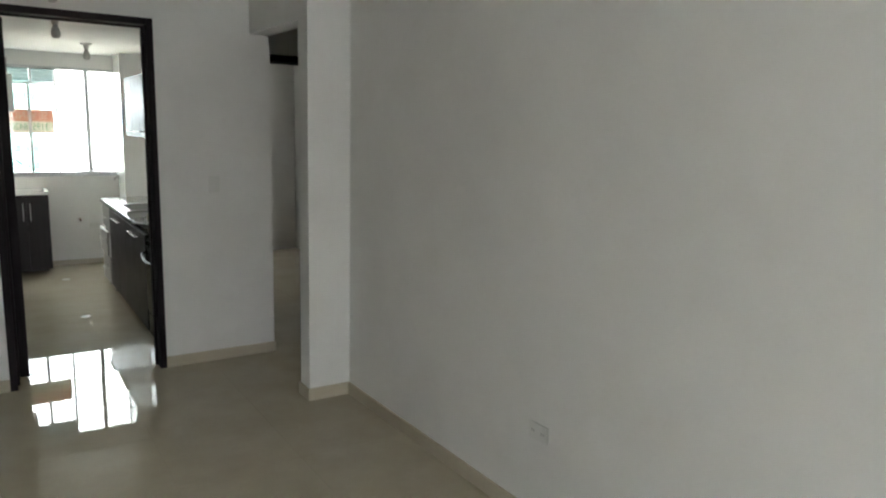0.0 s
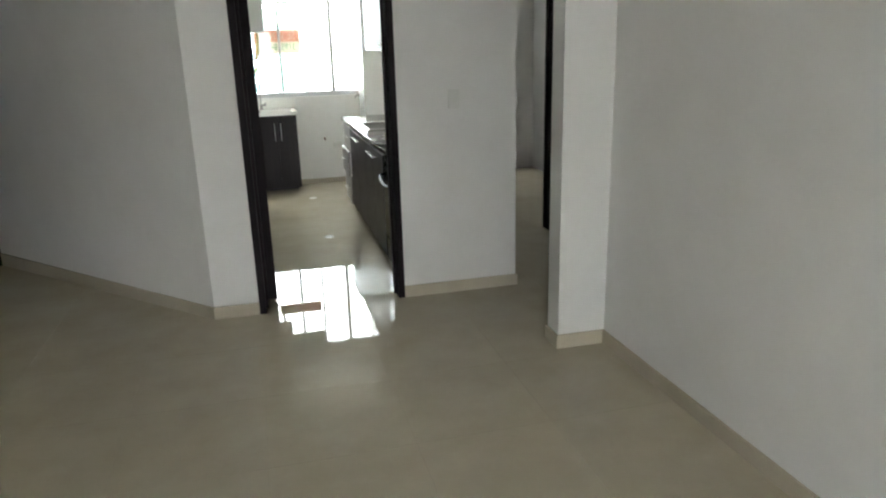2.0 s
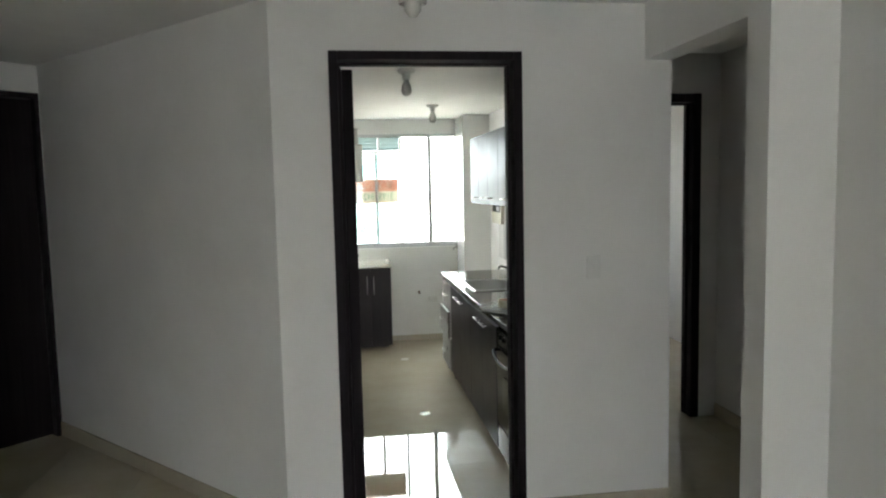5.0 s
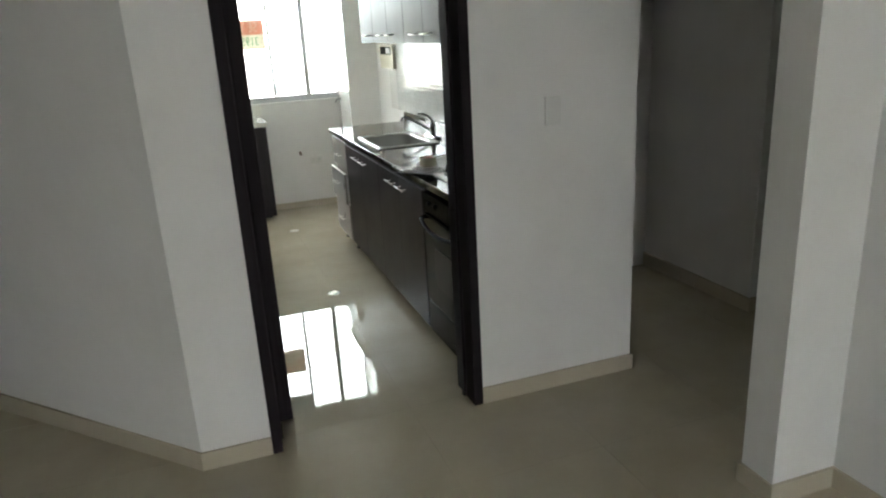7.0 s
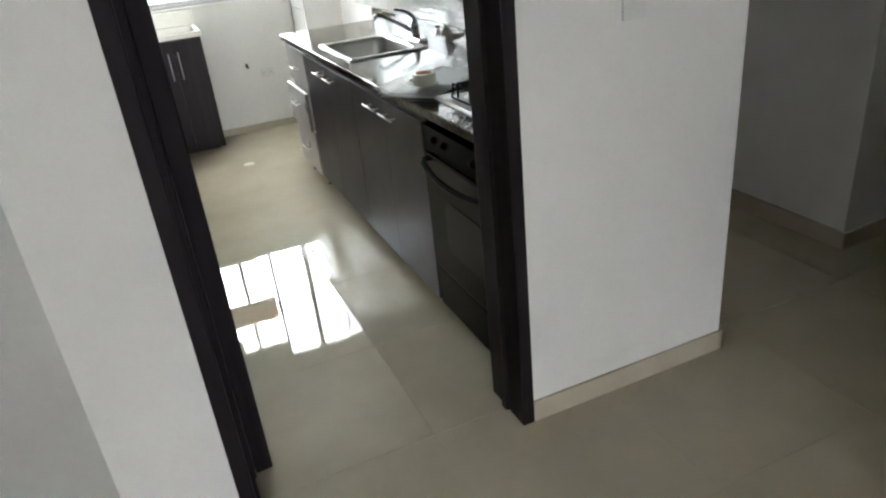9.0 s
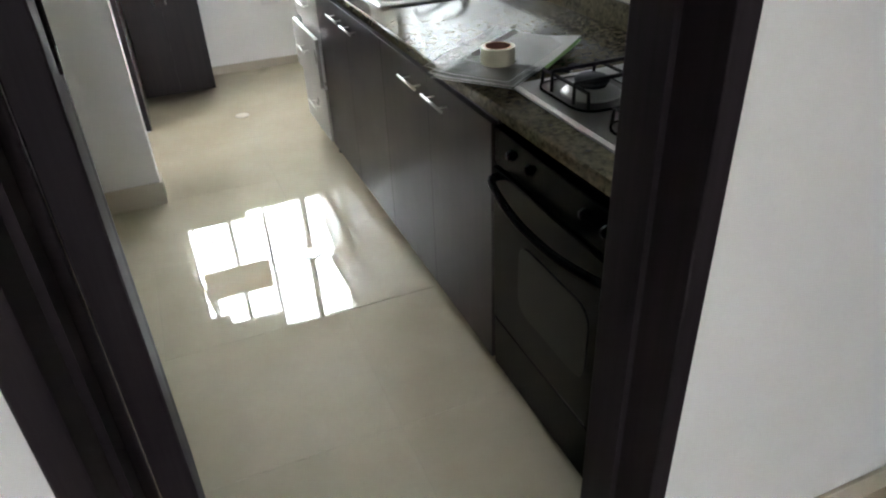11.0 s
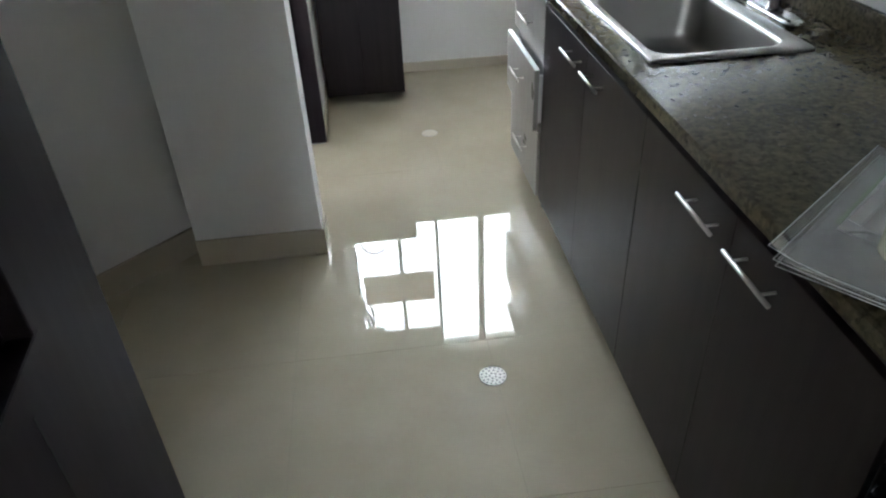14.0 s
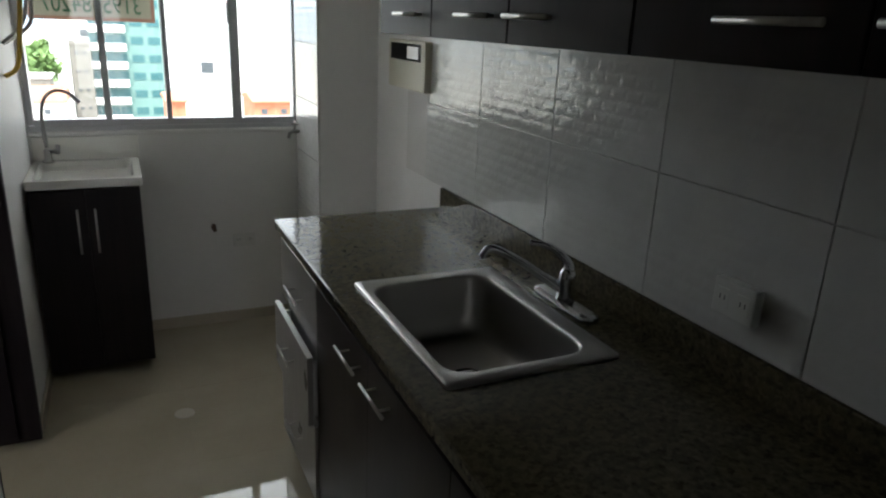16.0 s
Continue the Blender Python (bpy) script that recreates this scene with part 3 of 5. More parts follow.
# ---- kitchen window ----
def kitchen_window():
    X0, X1, Y = 0.146, 1.382, KY1 + 0.02
    w = tagged(new("window_1"), "white aluminium sliding kitchen window with glass louvres over two panes", "window", kind="structure")
    def bar(name, x0, z0, x1, z1, y0=0.0, y1=0.05):
        return part(name, box_mesh(x0, Y + y0, z0, x1, Y + y1, z1, 0.002), M_ALU, w)
    bar("frame_rail", X0, WZ0, X1, WZ0 + 0.022, -0.012, 0.07)
    bar("sash_rail", X0 + 0.025, WZ0 + 0.022, X1 - 0.02, WZ0 + 0.052, 0.0, 0.05)
    bar("frame_rail", X0, WZ1 - 0.03, X1, WZ1, -0.01, 0.07)
    bar("frame_stile", X0, WZ0 + 0.03, X0 + 0.025, WZ1 - 0.03, -0.01, 0.07)
    bar("frame_stile", X1 - 0.02, WZ0 + 0.03, X1, WZ1 - 0.03, -0.01, 0.07)
    bar("transom", X0 + 0.025, 2.035, 0.768, 2.06, -0.005, 0.06)
    bar("mullion", 0.47, WZ0 + 0.052, 0.50, 2.035)
    bar("mullion", 0.505, 2.06, 0.525, WZ1 - 0.03)
    bar("mullion", 0.745, WZ0 + 0.052, 0.768, WZ1 - 0.03)
    bar("mullion", 1.055, WZ0 + 0.052, 1.10, WZ1 - 0.03)
    for x0, x1, z1 in ((0.169, 0.47, 2.035), (0.50, 0.745, 2.035), (0.768, 1.055, WZ1 - 0.03), (1.10, 1.362, WZ1 - 0.03)):
        g = part("pane", box_mesh(x0, Y + 0.022, WZ0 + 0.052, x1, Y + 0.027, z1, 0), M_GLASS, w, "clear glass pane")
        g.visible_shadow = False
    for x0, x1 in ((0.173, 0.503), (0.527, 0.743)):
        for k in range(4):
            z = 2.083 + k * 0.037
            bm = box_mesh(x0, -0.028, -0.003, x1, 0.028, 0.003, 0, m=Matrix.Translation((0, Y + 0.03, z)) @ Matrix.Rotation(radians(-32), 4, "X"))
            g = part("louvre_blade", bm, M_LOUVRE, w, "greenish glass louvre blade")
            g.visible_shadow = False
    part("latch", box_mesh(1.045, Y - 0.022, 1.50, 1.065, Y, 1.60, 0.004), M_ALU, w)
    structure("window_sill", box_mesh(0.143, KY1 - 0.012, WZ0 - 0.02, 1.385, KY1 + 0.17, WZ0, 0.004), M_WALL, "white plastered window sill")
    # overhang added out of view to keep the sun off the balcony window
    structure("shading_slab", box_mesh(-2.5, YS - T - 1.4, H - 0.05, 2.6, YS - T, H + 0.12, 0), M_WALL, "unseen white slab added to shade the balcony window")
    # the living room's balcony window and the bedroom's, never in view
    w2 = tagged(new("window_2"), "white aluminium balcony window", "window", kind="structure")
    y = YS - 0.09
    for x in (-0.20, 0.235, 0.67):
        part("frame_stile", box_mesh(x, y, 0.05, x + 0.05, y + 0.05, 1.90, 0.002), M_ALU, w2)
    for z in (0.0, 1.90):
        part("frame_rail", box_mesh(-0.20, y, z, 0.72, y + 0.05, z + 0.05, 0.002), M_ALU, w2)
    w3 = tagged(new("window_3"), "white aluminium bedroom window", "window", kind="structure")
    for x in (2.75, 2.96):
        part("frame_stile", box_mesh(x, KY1 + 0.05, WZ0 + 0.03, x + 0.04, KY1 + 0.10, WZ1 - 0.05, 0.002), M_ALU, w3)
    for z in (WZ0 - 0.02, WZ1 - 0.05):
        part("frame_rail", box_mesh(2.75, KY1 + 0.05, z, 3.0, KY1 + 0.10, z + 0.05, 0.002), M_ALU, w3)


def sale_sign():
    s = thing("sale_sign", (0.48, KY1 + 0.05, 1.49), "red and cream sale sign facing out of the kitchen window", "sign")
    x0, x1, y = 0.200, 0.725, KY1 + 0.056
    bm = bmesh.new()
    add_box(bm, x0, y, 1.62, x1, y + 0.001, 1.755)
    add_box(bm, x0, y, 1.49, x1, y + 0.001, 1.506)
    add_box(bm, x0, y, 1.506, x0 + 0.015, y + 0.001, 1.62)
    add_box(bm, x1 - 0.015, y, 1.506, x1, y + 0.001, 1.62)
    part("sheet", bm, M_SIGNRED, s)
    part("number_field", box_mesh(x0 + 0.015, y, 1.506, x1 - 0.015, y + 0.001, 1.62, 0), M_SIGNCREAM, s)
    flip = Matrix.Translation((0, y - 0.003, 0)) @ Matrix.Diagonal((-1, 1, 1, 1)) @ Matrix.Rotation(radians(90), 4, "X")
    cx = (x0 + x1) / 2
    wide = Matrix.Diagonal((0.95, 1.25, 1, 1))
    text_mesh("words", "SE VENDE", 0.10, Matrix.Translation((cx, 0, 1.685)) @ flip @ wide, M_SIGNCREAM, s, mirror=True)
    text_mesh("number", "3195784207", 0.088, Matrix.Translation((cx, 0, 1.558)) @ flip @ wide, M_SIGNGREEN, s, mirror=True)


# ---- kitchen fittings ----
CX, CZ = 1.01, 0.86


def bar_handle(bm, p, q, out, r=0.0048):
    """A bar on two posts: p, q its ends; out the offset of the posts' feet."""
    p, q, out = Vector(p), Vector(q), Vector(out)
    tube(bm, [p, q], r * 0.92, 10)
    for t in (0.2, 0.8):
        c = p.lerp(q, t)
        tube(bm, [c, c + out], r * 0.6, 8)


def base_unit(y0, y1, label, doors):
    c = thing("base_cabinet", (1.3, (y0 + y1) / 2, 0), label, "cabinet", "base cabinets under the worktop")
    bm = bmesh.new()
    add_box(bm, CX + 0.02, y0 + 0.001, 0.07, 1.63, y0 + 0.017, CZ - 0.037)
    add_box(bm, CX + 0.02, y1 - 0.017, 0.07, 1.63, y1 - 0.001, CZ - 0.037)
    add_box(bm, CX + 0.02, y0 + 0.017, 0.07, 1.63, y1 - 0.017, 0.086)
    add_box(bm, 1.615, y0 + 0.017, 0.086, 1.63, y1 - 0.017, CZ - 0.037)
    add_box(bm, CX + 0.02, y0 + 0.017, CZ - 0.10, CX + 0.036, y1 - 0.017, CZ - 0.037)
    part("carcass", bm, M_CAB, c)
    part("plinth", box_mesh(CX + 0.05, y0 + 0.001, -0.03, CX + 0.065, y1 - 0.001, 0.07, 0), M_KICK, c)
    for a, b, ha, hb in doors:
        d = part("door", box_mesh(CX, a + 0.0012, 0.045, CX + 0.018, b - 0.0012, 0.802, 0.0008), M_CAB, c)
        bm = bmesh.new()
        bar_handle(bm, (CX - 0.03, ha, 0.75), (CX - 0.03, hb, 0.75), (0.03, 0, 0))
        part("handle", bm, M_HANDLE, d, "satin nickel bar handle", True)
    return c


def drawer_unit():
    y0, y1 = 7.12, 7.60
    c = thing("drawer_cabinet", (1.3, 7.37, 0), "pale grey three-drawer cabinet under the worktop, middle drawer slightly open", "cabinet")
    part("carcass", box_mesh(CX + 0.02, y0, 0.055, 1.63, y1, CZ - 0.037, 0.001), M_CABL, c)
    for x in (CX + 0.05, 1.58):
        for y in (y0 + 0.05, y1 - 0.05):
            bm = bmesh.new()
            lathe(bm, [(0.02, fz(y)), (0.022, fz(y) + 0.004), (0.014, fz(y) + 0.012), (0.014, 0.055)], (x, y, 0), 12)
            part("foot", bm, M_KICK, c)
    for z0, z1, hz, out in ((0.592, 0.81, 0.69, 0.0), (0.335, 0.570, 0.478, 0.030), (0.05, 0.325, 0.183, 0.010)):
        d = part("drawer_front", box_mesh(CX - out, y0, z0, CX + 0.018 - out, y1, z1, 0.0015), M_CABL, c)
        if out:
            bm = bmesh.new()
            add_box(bm, CX - out + 0.019, y0 + 0.02, z0 + 0.02, 1.5, y0 + 0.035, z1 - 0.03)
            add_box(bm, CX - out + 0.019, y1 - 0.035, z0 + 0.02, 1.5, y1 - 0.02, z1 - 0.03)
            add_box(bm, CX - out + 0.019, y0 + 0.035, z0 + 0.02, 1.5, y1 - 0.035, z0 + 0.03)
            part("drawer_box", bm, M_EDGE, d)
            part("edge_band", box_mesh(CX - out, y0, z1, CX + 0.018 - out, y1, z1 + 0.002, 0), M_EDGE, d)
        bm = bmesh.new()
        bar_handle(bm, (CX - out - 0.03, 7.262, hz), (CX - out - 0.03, 7.428, hz), (0.03, 0, 0))
        part("handle", bm, M_HANDLE, d, "satin nickel bar handle", True)


def oven():
    y0, y1 = 4.70, 5.295
    CX = 1.022
    o = thing("oven", (1.3, 5.0, 0), "black built-in oven with dark glass door under the cooktop", "oven")
    part("body", box_mesh(CX + 0.02, y0, 0.03, 1.6, y1, 0.80, 0.002), M_BLACK, o)
    part("control_panel", box_mesh(CX - 0.008, y0, 0.70, CX + 0.02, y1, 0.80, 0.004, 2), M_BLACK, o)
    for y in (5.20, 5.11, 4.88, 4.80):
        bm = bmesh.new()
        lathe(bm, [(0.0, 0), (0.015, 0), (0.015, 0.003), (0.011, 0.005), (0.010, 0.012), (0.0, 0.013)], sides=20)
        add_box(bm, -0.002, -0.009, 0.012, 0.002, 0.009, 0.014, 0.0008)
        bmesh.ops.transform(bm, matrix=pose(CX - 0.008, y, 0.755, 0, -90, 0), verts=bm.verts)
        part("knob", bm, M_BLACK, o, "black control knob", True)
    d = part("door", box_mesh(CX - 0.012, y0 + 0.002, 0.215, CX + 0.018, y1 - 0.002, 0.692, 0.006, 2), M_BGLASS, o)
    bm = bmesh.new()
    rings(bm, [[(CX - 0.0135 - e, p[0], p[1]) for p in ((c[0], c[1]) for c in rounded(4.985, 0.44, 0.16 - s, 0.105 - s, 0.05, 0))] for e, s in ((0, 0), (0.0015, 0.002))])
    part("window", bm, M_OVWIN, d, "smoked glass oven window")
    bm = bmesh.new()
    path = [(CX - 0.012, y1 - 0.03, 0.672), (CX - 0.040, y1 - 0.05, 0.670), (CX - 0.058, (y0 + y1) / 2 + 0.12, 0.655), (CX - 0.062, (y0 + y1) / 2, 0.650), (CX - 0.058, (y0 + y1) / 2 - 0.12, 0.655), (CX - 0.040, y0 + 0.05, 0.670), (CX - 0.012, y0 + 0.03, 0.672)]
    tube(bm, arc(path, 6), 0.011, 10)
    part("handle", bm, M_BLACK, d, "bowed black oven handle", True)
    part("lower_door", box_mesh(CX - 0.008, y0 + 0.002, 0.035, CX + 0.018, y1 - 0.002, 0.207, 0.005, 2), M_BGLASS, o)


def worktop():
    z0, z1 = CZ - 0.035, CZ
    x0, x1, y0, y1 = 1.0, 1.64, 4.67, 7.655
    hx0, hx1, hy0, hy1 = 1.092, 1.462, 6.37, 6.916
    bm = bmesh.new()
    e = 0.004
    quad = lambda a, b, c, d, z, k=0.020, ym=5.6: [(a + k, b, z), (c, b, z), (c, d, z), (a, d, z), (a, ym, z)]
    rings(bm, [quad(x0 + e, y0, x1, y1 - e, z0), quad(x0, y0, x1, y1, z0 + e), quad(x0, y0, x1, y1, z1 - e), quad(x0 + e, y0, x1, y1 - e, z1), quad(hx0, hy0, hx1, hy1, z1, 0, 6.6), quad(hx0, hy0, hx1, hy1, z0, 0, 6.6)], closed=True)
    bmesh.ops.recalc_face_normals(bm, faces=bm.faces)
    w = tagged(part("worktop", bm, M_GRANITE), "brown speckled polished granite worktop with an upstand", "worktop")
    part("upstand", box_mesh(1.642, y0, z1 - 0.03, KX1 - 0.0005, y1, z1 + 0.078, 0.003, 2), M_GRANITE, w)
    return w


def kitchen_sink():
    cx, cy, z = 1.277, 6.643, CZ
    s = thing("kitchen_sink", (cx, cy, z), "brushed stainless steel inset sink in the granite worktop", "sink")
    bm = bmesh.new()
    loops = [rounded(cx + 0.006, cy, 0.2125, 0.306, 0.012, z + 0.001), rounded(cx + 0.006, cy, 0.2120, 0.3055, 0.012, z + 0.007), rounded(cx + 0.006, cy, 0.2095, 0.303, 0.012, z + 0.009),
             rounded(cx - 0.004, cy, 0.178, 0.266, 0.062, z + 0.0075), rounded(cx - 0.004, cy, 0.1745, 0.2625, 0.060, z + 0.006), rounded(cx - 0.004, cy, 0.172, 0.260, 0.060, z + 0.001),
             rounded(cx - 0.004, cy, 0.1705, 0.2585, 0.060, z - 0.008), rounded(cx - 0.004, cy, 0.163, 0.250, 0.060, z - 0.105), rounded(cx - 0.004, cy, 0.160, 0.247, 0.060, z - 0.125),
             rounded(cx - 0.004, cy, 0.153, 0.240, 0.058, z - 0.143), rounded(cx - 0.004, cy, 0.142, 0.229, 0.055, z - 0.153), rounded(cx - 0.004, cy, 0.128, 0.215, 0.052, z - 0.157),
             rounded(cx, cy, 0.046, 0.046, 0.0459, z - 0.163)]
    rings(bm, loops, cap0=False)
    bmesh.ops.recalc_face_normals(bm, faces=bm.faces)
    part("bowl", bm, M_BOWL, s, smooth=True)
    bm = bmesh.new()
    lathe(bm, [(0.0, 0), (0.04, 0), (0.04, 0.003), (0.03, 0.001), (0.0, 0.001)], (cx, cy, z - 0.162))
    part("waste", bm, M_CHROME, s, "chrome sink waste", True)


def kitchen_faucet():
    x, y, z = 1.545, 6.635, CZ
    f = thing("kitchen_faucet", (x, y, z), "chrome kitchen faucet with a long swung spout behind the sink", "faucet")
    bm = bmesh.new()
    rings(bm, [rounded(x, y, 0.029, 0.127, 0.028, z), rounded(x, y, 0.029, 0.127, 0.028, z + 0.009), rounded(x, y, 0.027, 0.125, 0.0265, z + 0.014), rounded(x, y, 0.018, 0.112, 0.0175, z + 0.019)])
    part("base_plate", bm, M_CHROME, f, smooth=False)
    bm = bmesh.new()
    lathe(bm, [(0.025, 0.016), (0.023, 0.030), (0.021, 0.055), (0.0215, 0.066), (0.0225, 0.072), (0.020, 0.092), (0.013, 0.104), (0.0, 0.107)], (x, y, z))
    part("body", bm, M_CHROME, f, smooth=True)
    bm = bmesh.new()
    tube(bm, arc([(x - 0.01, y + 0.005, z + 0.045), (x - 0.055, y + 0.035, z + 0.078), (x - 0.105, y + 0.062, z + 0.112), (x - 0.155, y + 0.088, z + 0.139), (x - 0.180, y + 0.101, z + 0.142), (x - 0.190, y + 0.106, z + 0.128), (x - 0.191, y + 0.107, z + 0.116)], 6), [0.0125] * 6 + [0.011] * 12 + [0.010] * 12 + [0.0105] * 7, 12)
    part("spout", bm, M_CHROME, f, smooth=True)
    bm = bmesh.new()
    tube(bm, arc([(x + 0.002, y - 0.002, z + 0.095), (x - 0.003, y + 0.004, z + 0.122), (x - 0.030, y + 0.024, z + 0.150), (x - 0.060, y + 0.041, z + 0.162), (x - 0.086, y + 0.055, z + 0.164)], 5), [0.014, 0.0145, 0.014, 0.013, 0.012] + [0.011] * 4 + [0.009] * 6 + [0.0075] * 6, 12)
    part("lever", bm, M_CHROME, f, smooth=True)


def cooktop():
    x0, x1, y0, y1, z = 1.095, 1.60, 4.76, 5.36, CZ
    c = thing("cooktop", ((x0 + x1) / 2, (y0 + y1) / 2, z), "stainless steel four-burner gas cooktop with black grates", "cooktop")
    cx, cy = (x0 + x1) / 2, (y0 + y1) / 2
    bm = bmesh.new()
    rings(bm, [rounded(cx, cy, 0.2525, 0.30, 0.02, z + 0.0005), rounded(cx, cy, 0.2525, 0.30, 0.02, z + 0.006), rounded(cx, cy, 0.245, 0.293, 0.018, z + 0.012)])
    part("tray", bm, M_STEEL, c)
    k = 0
    for bx in (x0 + 0.135, x1 - 0.125):
        for by in (y1 - 0.155, y0 + 0.145):
            bm = bmesh.new()
            rings(bm, [rounded(bx, by, 0.095, 0.115, 0.05, z + 0.0125), rounded(bx, by, 0.093, 0.113, 0.05, z + 0.0165), rounded(bx, by, 0.086, 0.106, 0.045, z + 0.014)])
            part("well", bm, M_WELL, c, "sunken dark steel burner well")
            bm = bmesh.new()
            rings(bm, [rounded(bx, by, 0.0975, 0.1175, 0.052, z + 0.0122), rounded(bx, by, 0.0975, 0.1175, 0.052, z + 0.0175), rounded(bx, by, 0.0925, 0.1125, 0.049, z + 0.0175), rounded(bx, by, 0.0925, 0.1125, 0.049, z + 0.0122)], closed=True)
            part("well_rim", bm, M_BLACK, c, "black rim round a burner well")
            r = 0.062 if k % 2 == 0 else 0.05
            bm = bmesh.new()
            lathe(bm, [(r + 0.012, 0.0135), (r + 0.006, 0.019), (r - 0.012, 0.030), (0.030, 0.034), (0.0, 0.034)], (bx, by, z), 28)
            b = part("burner", bm, M_DOME, c, "domed steel burner", True)
            bm = bmesh.new()
            lathe(bm, [(0.036, 0.032), (0.037, 0.036), (0.0335, 0.037), (0.0335, 0.041), (0.042, 0.043), (0.043, 0.049), (0.036, 0.054), (0.0, 0.055)], (bx, by, z), 28)
            part("burner_cap", bm, M_IRON, b, smooth=True)
            k += 1
    for by in (y1 - 0.155, y0 + 0.145):
        bm = bmesh.new()
        for off in (-0.05, 0.05):
            zz = z + 0.064
            tube(bm, [(x0 + 0.055, by + off, z + 0.013), (x0 + 0.055, by + off, zz), (x0 + 0.10, by + off, zz - 0.006)], 0.0046, 6)
            tube(bm, [(x0 + 0.055, by + off, zz), (x1 - 0.05, by + off, zz)], 0.0052, 6)
            tube(bm, [(x1 - 0.05, by + off, z + 0.013), (x1 - 0.05, by + off, zz)], 0.0046, 6)
        for bx in (x0 + 0.135, x1 - 0.125):
            for s in (-1, 1):
                tube(bm, [(bx + s * 0.075, by - 0.105, z + 0.016), (bx + s * 0.075, by - 0.100, zz := z + 0.055), (bx + s * 0.075, by + 0.100, z + 0.055), (bx + s * 0.075, by + 0.105, z + 0.016)], 0.0046, 6)
        part("grate", bm, M_IRON, c, "black iron pan grate", False)


def papers():
    z = CZ
    s = thing("paper_stack", (1.2, 5.52, z), "papers in clear plastic sleeves and green folder on the worktop", "papers")

    def sheet(name, cx, cy, w, h, rz, z0, th, material, lift=0.0, curl=0.0):
        bm = bmesh.new()
        k = 10
        top = []
        for i in range(k + 1):
            for j in range(k + 1):
                u, v = i / k - 0.5, j / k - 0.5
                dz = lift * max(0, u - v) ** 2 + curl * max(0, v) ** 3 * 8 + 0.0012 * noise.noise(Vector((u * 4 + rz, v * 4, z0 * 40)))
                top.append((u * w, v * h, dz))
        hi = [bm.verts.new((a, b, c + th)) for a, b, c in top]
        lo = [bm.verts.new((a, b, c)) for a, b, c in top]
        q = k + 1
        for i in range(k):
            for j in range(k):
                a = i * q + j
                bm.faces.new((hi[a], hi[a + q], hi[a + q + 1], hi[a + 1]))
                bm.faces.new((lo[a], lo[a + 1], lo[a + q + 1], lo[a + q]))
        edge = [j for j in range(q)] + [i * q + k for i in range(1, q)] + [k * q + j for j in range(k - 1, -1, -1)] + [i * q for i in range(k - 1, 0, -1)]
        for a, b in zip(edge, edge[1:] + edge[:1]):
            bm.faces.new((hi[a], hi[b], lo[b], lo[a]))
        bmesh.ops.transform(bm, matrix=pose(cx, cy, z0, 0, 0, rz), verts=bm.verts)
        bmesh.ops.recalc_face_normals(bm, faces=bm.faces)
        return part(name, bm, material, s, smooth=False)

    def welded(cx, cy, w, h, rz, z0, lift=0.0, curl=0.0):
        """A clear sleeve with its bright welded edges."""
        o = sheet("sleeve", cx, cy, w, h, rz, z0, 0.0006, M_SLEEVE, lift, curl)
        m = pose(cx, cy, z0, 0, 0, rz)
        bm = bmesh.new()
        dz = lambda u, v: lift * max(0, u - v) ** 2 + curl * max(0, v) ** 3 * 8
        for run in ([(-0.5, 0.5 - k / 6) for k in range(7)], [(-0.5 + k / 6, -0.5) for k in range(7)], [(-0.5 + k / 6, 0.5) for k in range(7)]):
            tube(bm, [m @ Vector((u * w, v * h, dz(u, v) + 0.0006)) for u, v in run], 0.0007, 5)
        e = part("sleeve_edge", bm, M_WELD, o, "bright welded edge of a clear sleeve", True)
        return o

    sheet("green_folder", 1.249, 5.572, 0.262, 0.234, 37, z + 0.0145, 0.0016, M_GREEN, 0.012, 0.004)
    welded(1.190, 5.560, 0.412, 0.232, 36.5, z + 0.0040, 0.006)
    sheet("paper", 1.184, 5.554, 0.398, 0.222, 37.5, z + 0.0070, 0.0012, M_OLDPAPER, 0.006)
    welded(1.176, 5.546, 0.426, 0.236, 38.3, z + 0.0110, 0.008)
    sheet("paper", 1.240, 5.566, 0.29, 0.216, 38.0, z + 0.0185, 0.0014, M_PAPER, 0.012, 0.006)
    welded(1.170, 5.540, 0.425, 0.240, 37.6, z + 0.0215, 0.006, 0.003)
    sheet("paper", 1.250, 5.562, 0.27, 0.214, 36.5, z + 0.0245, 0.0012, M_PAPER, 0.014, 0.010)
    welded(1.163, 5.546, 0.420, 0.240, 37, z + 0.0300, 0.0, 0.012)
    bm = bmesh.new()
    tube(bm, arc([(0.98, 5.50, z + 0.0330), (1.01, 5.45, z + 0.0340), (1.07, 5.44, z + 0.0350), (1.11, 5.48, z + 0.037), (1.08, 5.53, z + 0.0360), (1.02, 5.535, z + 0.0340)], 6), 0.0016, 6)
    part("cord", bm, M_SLEEVE, s, "clear plastic cord")
    bm = bmesh.new()
    tube(bm, arc([(1.118, 5.445, z + 0.0345), (1.128, 5.440, z + 0.0350), (1.142, 5.447, z + 0.0350), (1.158, 5.452, z + 0.0345)], 4), 0.0024, 6)
    part("clip", bm, M_DARKHOLE, s, "small dark paper clip")
    t = thing("tape_roll", (1.110, 5.466, z + 0.037), "roll of yellowish clear packing tape lying on the papers", "tape roll")
    n = 36
